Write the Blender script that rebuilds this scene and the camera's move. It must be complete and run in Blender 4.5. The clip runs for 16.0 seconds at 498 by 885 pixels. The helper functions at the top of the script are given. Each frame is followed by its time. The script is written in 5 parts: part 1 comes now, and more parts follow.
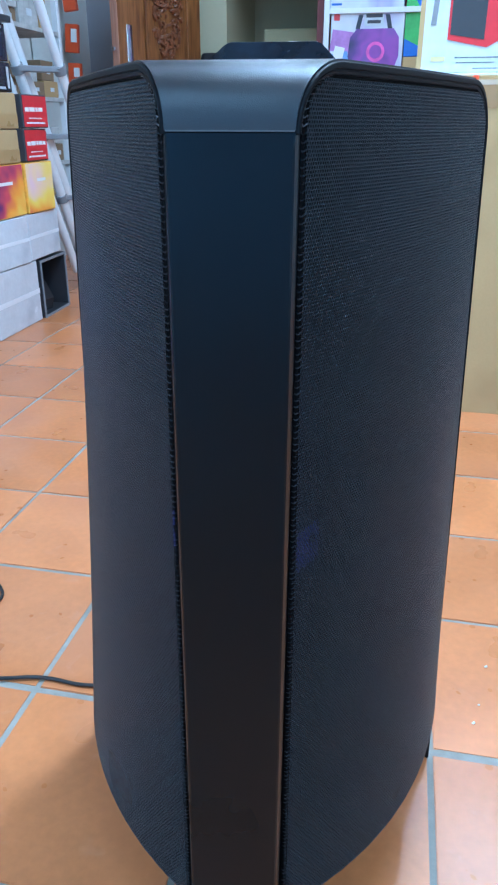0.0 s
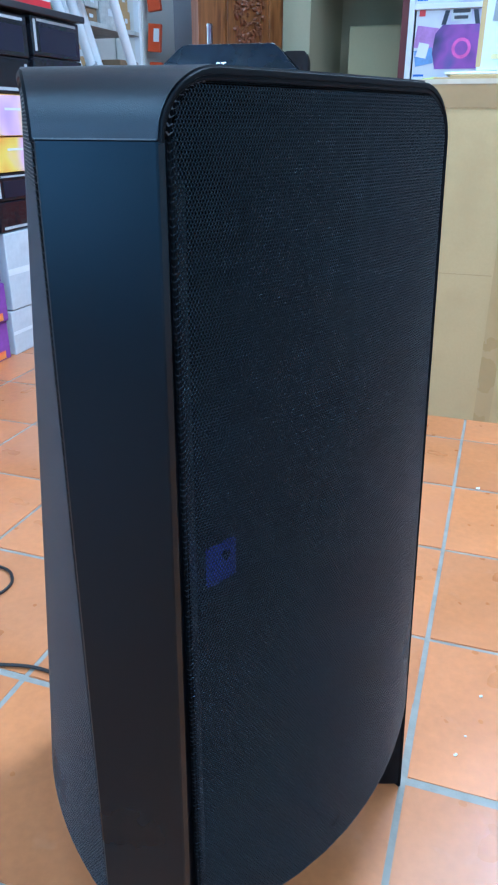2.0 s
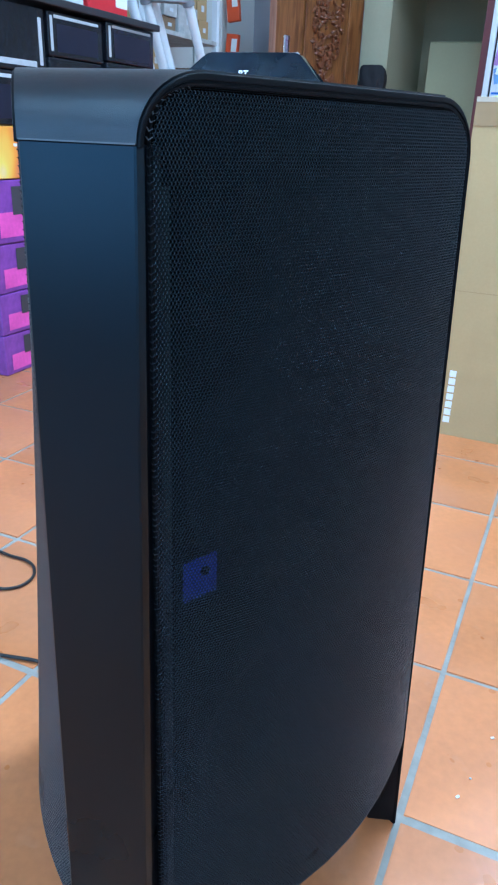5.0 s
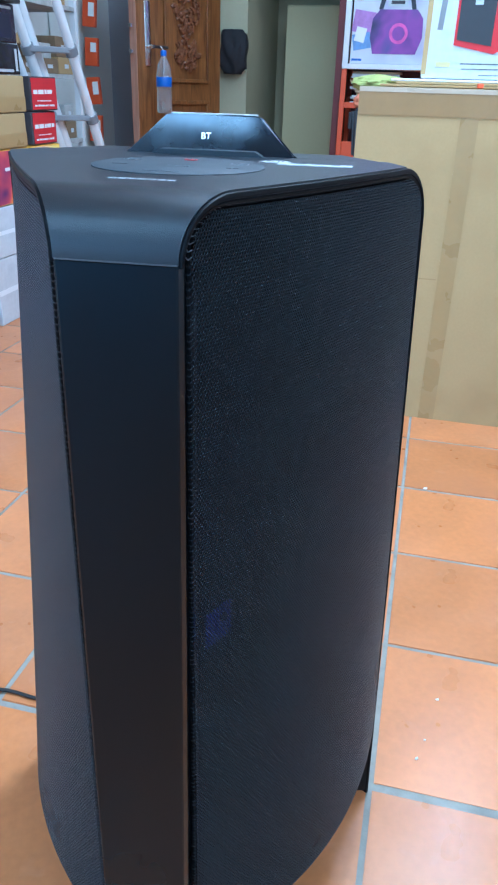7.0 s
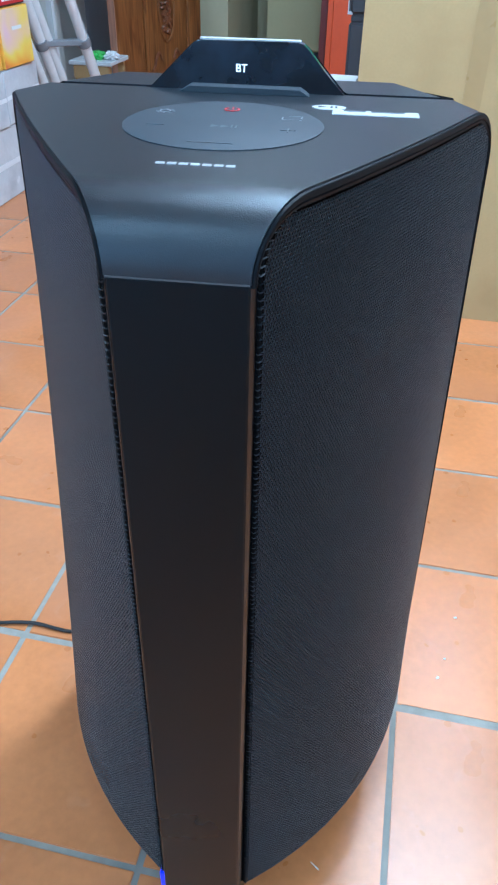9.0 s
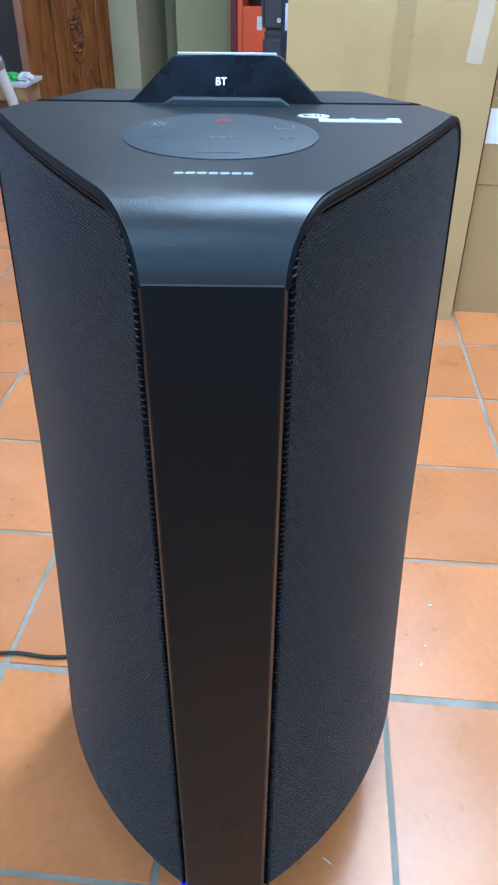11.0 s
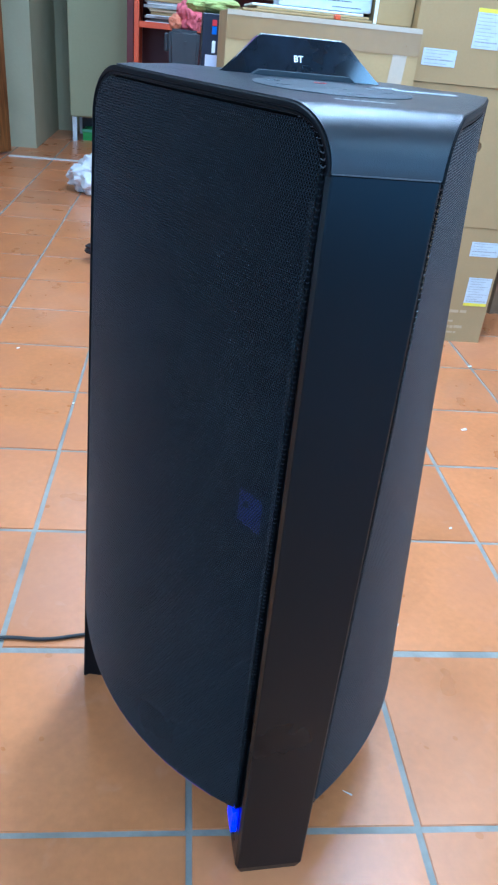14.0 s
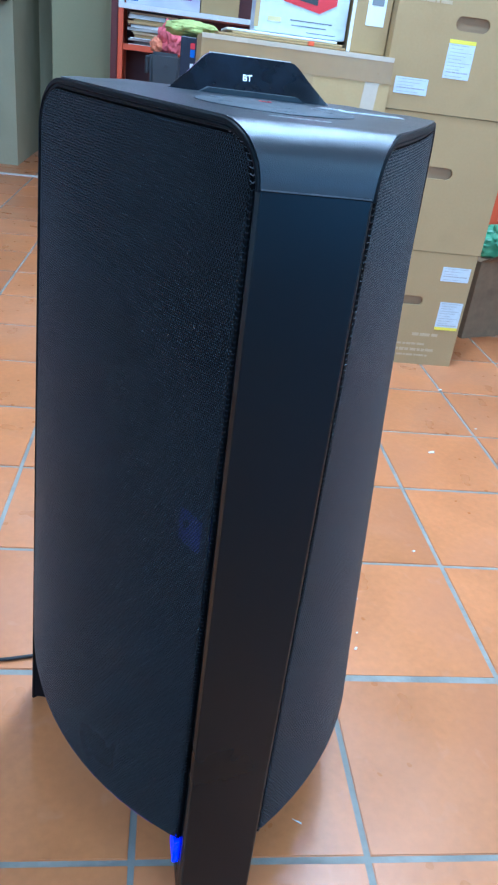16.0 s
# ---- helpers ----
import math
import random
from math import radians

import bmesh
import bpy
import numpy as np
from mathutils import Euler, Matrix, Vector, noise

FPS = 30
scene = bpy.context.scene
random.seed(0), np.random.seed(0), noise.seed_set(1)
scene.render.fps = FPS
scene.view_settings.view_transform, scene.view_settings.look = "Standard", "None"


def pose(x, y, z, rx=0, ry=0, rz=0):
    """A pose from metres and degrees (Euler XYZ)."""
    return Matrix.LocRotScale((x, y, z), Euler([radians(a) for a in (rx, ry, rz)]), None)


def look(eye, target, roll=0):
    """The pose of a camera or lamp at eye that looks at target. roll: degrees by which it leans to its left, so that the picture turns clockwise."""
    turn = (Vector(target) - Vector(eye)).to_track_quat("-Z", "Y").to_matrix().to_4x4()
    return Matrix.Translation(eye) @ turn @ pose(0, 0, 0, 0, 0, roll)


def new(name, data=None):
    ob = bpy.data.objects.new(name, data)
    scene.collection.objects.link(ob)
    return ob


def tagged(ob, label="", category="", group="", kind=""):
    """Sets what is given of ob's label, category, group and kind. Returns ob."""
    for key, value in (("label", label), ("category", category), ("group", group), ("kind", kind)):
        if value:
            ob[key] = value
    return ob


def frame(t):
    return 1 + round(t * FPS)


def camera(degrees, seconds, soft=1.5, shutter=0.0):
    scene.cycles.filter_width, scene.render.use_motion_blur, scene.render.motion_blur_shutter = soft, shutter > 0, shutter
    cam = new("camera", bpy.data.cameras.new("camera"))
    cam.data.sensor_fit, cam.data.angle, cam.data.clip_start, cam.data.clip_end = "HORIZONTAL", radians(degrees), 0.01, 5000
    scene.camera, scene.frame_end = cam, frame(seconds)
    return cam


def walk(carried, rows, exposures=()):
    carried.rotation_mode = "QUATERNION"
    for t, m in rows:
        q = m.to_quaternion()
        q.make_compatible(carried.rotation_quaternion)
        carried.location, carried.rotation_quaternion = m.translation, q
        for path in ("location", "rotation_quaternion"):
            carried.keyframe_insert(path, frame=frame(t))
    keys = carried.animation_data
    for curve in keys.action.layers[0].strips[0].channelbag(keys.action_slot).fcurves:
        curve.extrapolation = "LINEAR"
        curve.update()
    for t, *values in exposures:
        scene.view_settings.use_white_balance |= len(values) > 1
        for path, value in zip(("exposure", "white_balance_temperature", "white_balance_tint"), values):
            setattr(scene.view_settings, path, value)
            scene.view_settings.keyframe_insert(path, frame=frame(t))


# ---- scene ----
cam = camera(38.3, 16.0, 2.3)
PATH = [
    (0, (-0.1, -0.789, 0.808), (-0.468, 1.002, -0.003), 0.1),
    (0.5, (-0.094, -0.782, 0.807), (-0.457, 1.013, 0.003), -0.4),
    (1, (-0.069, -0.773, 0.82), (-0.466, 1.014, 0.014), -0.6),
    (1.5, (-0.031, -0.756, 0.829), (-0.497, 1.013, 0.022), -0.5),
    (2, (0.026, -0.736, 0.814), (-0.561, 0.993, -0.003), 0.2),
    (2.5, (0.068, -0.711, 0.787), (-0.574, 0.994, -0.038), 1.0),
    (3, (0.084, -0.685, 0.777), (-0.653, 0.967, -0.077), 1.5),
    (3.5, (0.096, -0.677, 0.784), (-0.671, 0.964, -0.064), 2.3),
    (4, (0.099, -0.683, 0.791), (-0.668, 0.97, -0.033), 2.2),
    (6.3, (0.006, -0.742, 0.861), (-0.587, 0.998, 0.073), 2.0),
    (6.5, (-0.002, -0.748, 0.87), (-0.548, 1.0, 0.067), 1.8),
    (7, (-0.024, -0.743, 0.901), (-0.43, 1.003, 0.016), 1.8),
    (7.5, (-0.055, -0.72, 0.923), (-0.436, 0.975, -0.068), 0.8),
    (8, (-0.064, -0.701, 0.931), (-0.418, 0.94, -0.156), 0.6),
    (8.5, (-0.074, -0.685, 0.95), (-0.422, 0.921, -0.191), 0.5),
    (9, (-0.096, -0.675, 0.96), (-0.416, 0.903, -0.227), 1.2),
    (9.2, (-0.102, -0.674, 0.971), (-0.405, 0.888, -0.241), 1.7),
    (11.5, (-0.194, -0.726, 0.949), (-0.224, 0.942, -0.155), 1.0),
    (12, (-0.249, -0.767, 0.937), (-0.157, 0.932, -0.114), 2.7),
    (12.5, (-0.288, -0.794, 0.92), (-0.171, 0.903, -0.133), 3.7),
    (13, (-0.312, -0.821, 0.89), (-0.107, 0.861, -0.173), 5.1),
    (13.5, (-0.326, -0.831, 0.89), (-0.069, 0.862, -0.144), 6.0),
    (14, (-0.342, -0.838, 0.886), (-0.129, 0.878, -0.119), 6.0),
    (14.5, (-0.34, -0.841, 0.881), (-0.155, 0.884, -0.114), 6.6),
    (15, (-0.329, -0.839, 0.877), (-0.13, 0.885, -0.116), 7.3),
    (15.5, (-0.316, -0.837, 0.879), (-0.088, 0.894, -0.097), 7.6),
    (16, (-0.303, -0.833, 0.883), (-0.043, 0.907, -0.067), 7.6),
]
walk(cam, [(t, look(eye, target, roll)) for t, eye, target, roll in PATH], [(0, -0.05, 4500, 2), (4, -0.05, 4450, 2), (6.5, -0.05, 4500, 2), (9, -0.05, 4750, 2), (11.5, -0.05, 4850, 2), (12.2, -0.07, 4900, 2), (12.6, -0.07, 4820, 2), (13.4, -0.05, 4380, 2), (14.5, -0.08, 4450, 2), (16, -0.12, 4380, 2)])

# ---- light ----
world = bpy.data.worlds.new("world")
scene.world = world
world.use_nodes = True
wn = world.node_tree
sky = wn.nodes.new("ShaderNodeTexSky")
sky.sky_type = "NISHITA"
sky.sun_disc = False
sky.sun_elevation, sky.sun_rotation = radians(50), radians(200)
bgn = wn.nodes["Background"]
bgn.inputs[1].default_value = 0.1
wn.links.new(sky.outputs[0], bgn.inputs[0])


def area_lamp(name, m, sx, sy, watts, colour):
    d = bpy.data.lights.new(name, "AREA")
    d.shape, d.size, d.size_y, d.energy, d.color = "RECTANGLE", sx, sy, watts, colour
    ob = new(name, d)
    ob.matrix_world = m
    return ob


# shop front behind the camera lets dim daylight in; ceiling tubes light the room
for dx, dw in ((-1.80, 1.1), (1.50, 1.1)):
    area_lamp("daylight_opening", look((dx, -3.50, 1.55), (dx, 1.0, 1.3)), dw, 2.35, 38, (0.60, 0.81, 1.0))
# the second tube is unseen, added to brighten the back of the room
TUBES = [(0.30, 1.05, 90), (-0.9, 3.3, 0), (0.55, 2.15, 0)]
# the right-hand panel is an unseen, added fill; the left follows the display's reflection
PANELS = [(-1.05, -1.98), (1.45, -1.98)]
for (tx, ty, rz), watts in zip(TUBES, (48, 17, 26)):
    area_lamp("tube_light", pose(tx, ty, 2.90, 0, 0, rz), 0.05, 1.18, watts, (0.95, 0.98, 1.0))
for px, py in PANELS:
    area_lamp("panel_light", pose(px, py, 2.945), 1.16, 0.28, 25, (0.66, 0.90, 1.0))
area_lamp("bulb_light", pose(-0.08, 0.42, 2.86), 0.22, 0.22, 45, (0.90, 0.98, 1.0))

# ---- materials ----
def mat(name, colour, rough=0.5, metal=0.0, spec=0.5, vary=0.12, scale=6.0, bump=0.0, bscale=200.0, coat=0.0, grain=60.0, stain=None):
    """Principled surface with colour variation at two scales and fine relief, in metres."""
    m = bpy.data.materials.new(name)
    m.use_nodes = True
    n, l = m.node_tree.nodes, m.node_tree.links
    b = n["Principled BSDF"]
    b.inputs["Roughness"].default_value, b.inputs["Metallic"].default_value = rough, metal
    b.inputs["Specular IOR Level"].default_value, b.inputs["Coat Weight"].default_value = spec, coat
    tc = n.new("ShaderNodeTexCoord")
    col = tuple(colour) + (1.0,)
    n1 = n.new("ShaderNodeTexNoise"); n1.inputs["Scale"].default_value, n1.inputs["Detail"].default_value = scale, 4
    n2 = n.new("ShaderNodeTexNoise"); n2.inputs["Scale"].default_value, n2.inputs["Detail"].default_value = grain, 3
    l.new(tc.outputs["Object"], n1.inputs["Vector"]); l.new(tc.outputs["Object"], n2.inputs["Vector"])
    add = n.new("ShaderNodeMath"); add.operation = "MULTIPLY_ADD"
    l.new(n2.outputs["Fac"], add.inputs[0]); add.inputs[1].default_value = 0.45
    l.new(n1.outputs["Fac"], add.inputs[2])
    ramp = n.new("ShaderNodeMapRange")
    ramp.inputs["From Min"].default_value, ramp.inputs["From Max"].default_value = 0.4, 1.05
    ramp.inputs["To Min"].default_value, ramp.inputs["To Max"].default_value = 1.0 - vary, 1.0 + vary
    l.new(add.outputs[0], ramp.inputs["Value"])
    mul = n.new("ShaderNodeVectorMath"); mul.operation = "SCALE"
    mul.inputs[0].default_value = colour
    l.new(ramp.outputs[0], mul.inputs["Scale"])
    out = mul.outputs[0]
    if stain:
        n3 = n.new("ShaderNodeTexNoise"); n3.inputs["Scale"].default_value, n3.inputs["Detail"].default_value = stain[1], 6
        l.new(tc.outputs["Object"], n3.inputs["Vector"])
        sm = n.new("ShaderNodeMapRange"); sm.inputs["From Min"].default_value, sm.inputs["From Max"].default_value = 0.52, 0.72
        l.new(n3.outputs["Fac"], sm.inputs["Value"])
        mx = n.new("ShaderNodeMix"); mx.data_type = "RGBA"
        l.new(sm.outputs[0], mx.inputs["Factor"]); l.new(out, mx.inputs["A"])
        mx.inputs["B"].default_value = tuple(stain[0]) + (1.0,)
        out = mx.outputs["Result"]
    l.new(out, b.inputs["Base Color"])
    rr = n.new("ShaderNodeMapRange")
    rr.inputs["To Min"].default_value, rr.inputs["To Max"].default_value = max(0.02, rough - 0.07), min(1.0, rough + 0.07)
    l.new(n1.outputs["Fac"], rr.inputs["Value"]); l.new(rr.outputs[0], b.inputs["Roughness"])
    if bump > 0:
        nb = n.new("ShaderNodeTexNoise"); nb.inputs["Scale"].default_value, nb.inputs["Detail"].default_value = bscale, 3
        l.new(tc.outputs["Object"], nb.inputs["Vector"])
        bp = n.new("ShaderNodeBump"); bp.inputs["Strength"].default_value, bp.inputs["Distance"].default_value = 1.0, bump
        l.new(nb.outputs["Fac"], bp.inputs["Height"]); l.new(bp.outputs[0], b.inputs["Normal"])
    return m


def tile_mat():
    """Terracotta: every tile its own tone, cloudy firing marks, scuffs, a worn satin sheen."""
    m = mat("terracotta", (0.525, 0.202, 0.068), rough=0.29, spec=0.5, vary=0.22, scale=5.0, bump=0.0007, bscale=20.0, grain=70, stain=((0.45, 0.18, 0.075), 2.6))
    n, l = m.node_tree.nodes, m.node_tree.links
    b = n["Principled BSDF"]
    src = b.inputs["Base Color"].links[0].from_socket
    oi = n.new("ShaderNodeObjectInfo")
    mr = n.new("ShaderNodeMapRange"); mr.inputs["To Min"].default_value, mr.inputs["To Max"].default_value = 0.90, 1.10
    l.new(oi.outputs["Random"], mr.inputs["Value"])
    sc = n.new("ShaderNodeVectorMath"); sc.operation = "SCALE"
    l.new(src, sc.inputs[0]); l.new(mr.outputs[0], sc.inputs["Scale"])
    # dust and scuffs that run on from tile to tile
    gp = n.new("ShaderNodeNewGeometry")
    out = sc.outputs[0]
    for scale, lo, hi, amount, tint in ((2.2, 0.50, 0.74, 0.28, (0.60, 0.34, 0.22, 1)), (26.0, 0.62, 0.76, 0.16, (0.60, 0.36, 0.26, 1)), (5.5, 0.56, 0.74, 0.18, (0.38, 0.14, 0.055, 1))):
        dn = n.new("ShaderNodeTexNoise"); dn.inputs["Scale"].default_value, dn.inputs["Detail"].default_value, dn.inputs["Distortion"].default_value = scale, 7, 0.6
        l.new(gp.outputs["Position"], dn.inputs["Vector"])
        dr = n.new("ShaderNodeMapRange")
        dr.inputs["From Min"].default_value, dr.inputs["From Max"].default_value, dr.inputs["To Max"].default_value = lo, hi, amount
        l.new(dn.outputs["Fac"], dr.inputs["Value"])
        dm = n.new("ShaderNodeMix"); dm.data_type = "RGBA"
        l.new(dr.outputs[0], dm.inputs["Factor"]); l.new(out, dm.inputs["A"]); dm.inputs["B"].default_value = tint
        out = dm.outputs["Result"]
    l.new(out, b.inputs["Base Color"])
    return m


def wood_mat(name, dark, light, scale=3.0, rough=0.35):
    m = bpy.data.materials.new(name)
    m.use_nodes = True
    n, l = m.node_tree.nodes, m.node_tree.links
    b = n["Principled BSDF"]
    b.inputs["Roughness"].default_value = rough
    tc = n.new("ShaderNodeTexCoord"); mp = n.new("ShaderNodeMapping")
    mp.inputs["Scale"].default_value = (scale * 6, scale * 6, scale * 0.6)
    ns = n.new("ShaderNodeTexNoise"); ns.inputs["Scale"].default_value, ns.inputs["Detail"].default_value, ns.inputs["Distortion"].default_value = 2.0, 6, 1.2
    cr = n.new("ShaderNodeValToRGB")
    cr.color_ramp.elements[0].position, cr.color_ramp.elements[1].position = 0.3, 0.72
    cr.color_ramp.elements[0].color, cr.color_ramp.elements[1].color = tuple(dark) + (1,), tuple(light) + (1,)
    l.new(tc.outputs["Object"], mp.inputs[0]); l.new(mp.outputs[0], ns.inputs["Vector"])
    l.new(ns.outputs["Fac"], cr.inputs[0]); l.new(cr.outputs[0], b.inputs["Base Color"])
    bp = n.new("ShaderNodeBump"); bp.inputs["Distance"].default_value = 0.0008
    l.new(ns.outputs["Fac"], bp.inputs["Height"]); l.new(bp.outputs[0], b.inputs["Normal"])
    return m


def ramp_mat(name, stops, scale=6.0, swirl=1.5, rough=0.32):
    """A glossy photographic print: swirls of several colours."""
    m = bpy.data.materials.new(name)
    m.use_nodes = True
    n, l = m.node_tree.nodes, m.node_tree.links
    b = n["Principled BSDF"]
    b.inputs["Roughness"].default_value = rough
    tc = n.new("ShaderNodeTexCoord"); oi = n.new("ShaderNodeObjectInfo")
    ns = n.new("ShaderNodeTexNoise"); ns.noise_dimensions = "4D"
    ns.inputs["Scale"].default_value, ns.inputs["Detail"].default_value, ns.inputs["Distortion"].default_value = scale, 3, swirl
    mu = n.new("ShaderNodeMath"); mu.operation = "MULTIPLY"; mu.inputs[1].default_value = 20.0
    cr = n.new("ShaderNodeValToRGB")
    while len(cr.color_ramp.elements) < len(stops):
        cr.color_ramp.elements.new(0.5)
    for k, c in enumerate(stops):
        cr.color_ramp.elements[k].position = 0.30 + 0.40 * k / (len(stops) - 1)
        cr.color_ramp.elements[k].color = tuple(c) + (1,)
    l.new(oi.outputs["Random"], mu.inputs[0]); l.new(mu.outputs[0], ns.inputs["W"])
    l.new(tc.outputs["Object"], ns.inputs["Vector"]); l.new(ns.outputs["Fac"], cr.inputs[0]); l.new(cr.outputs[0], b.inputs["Base Color"])
    return m


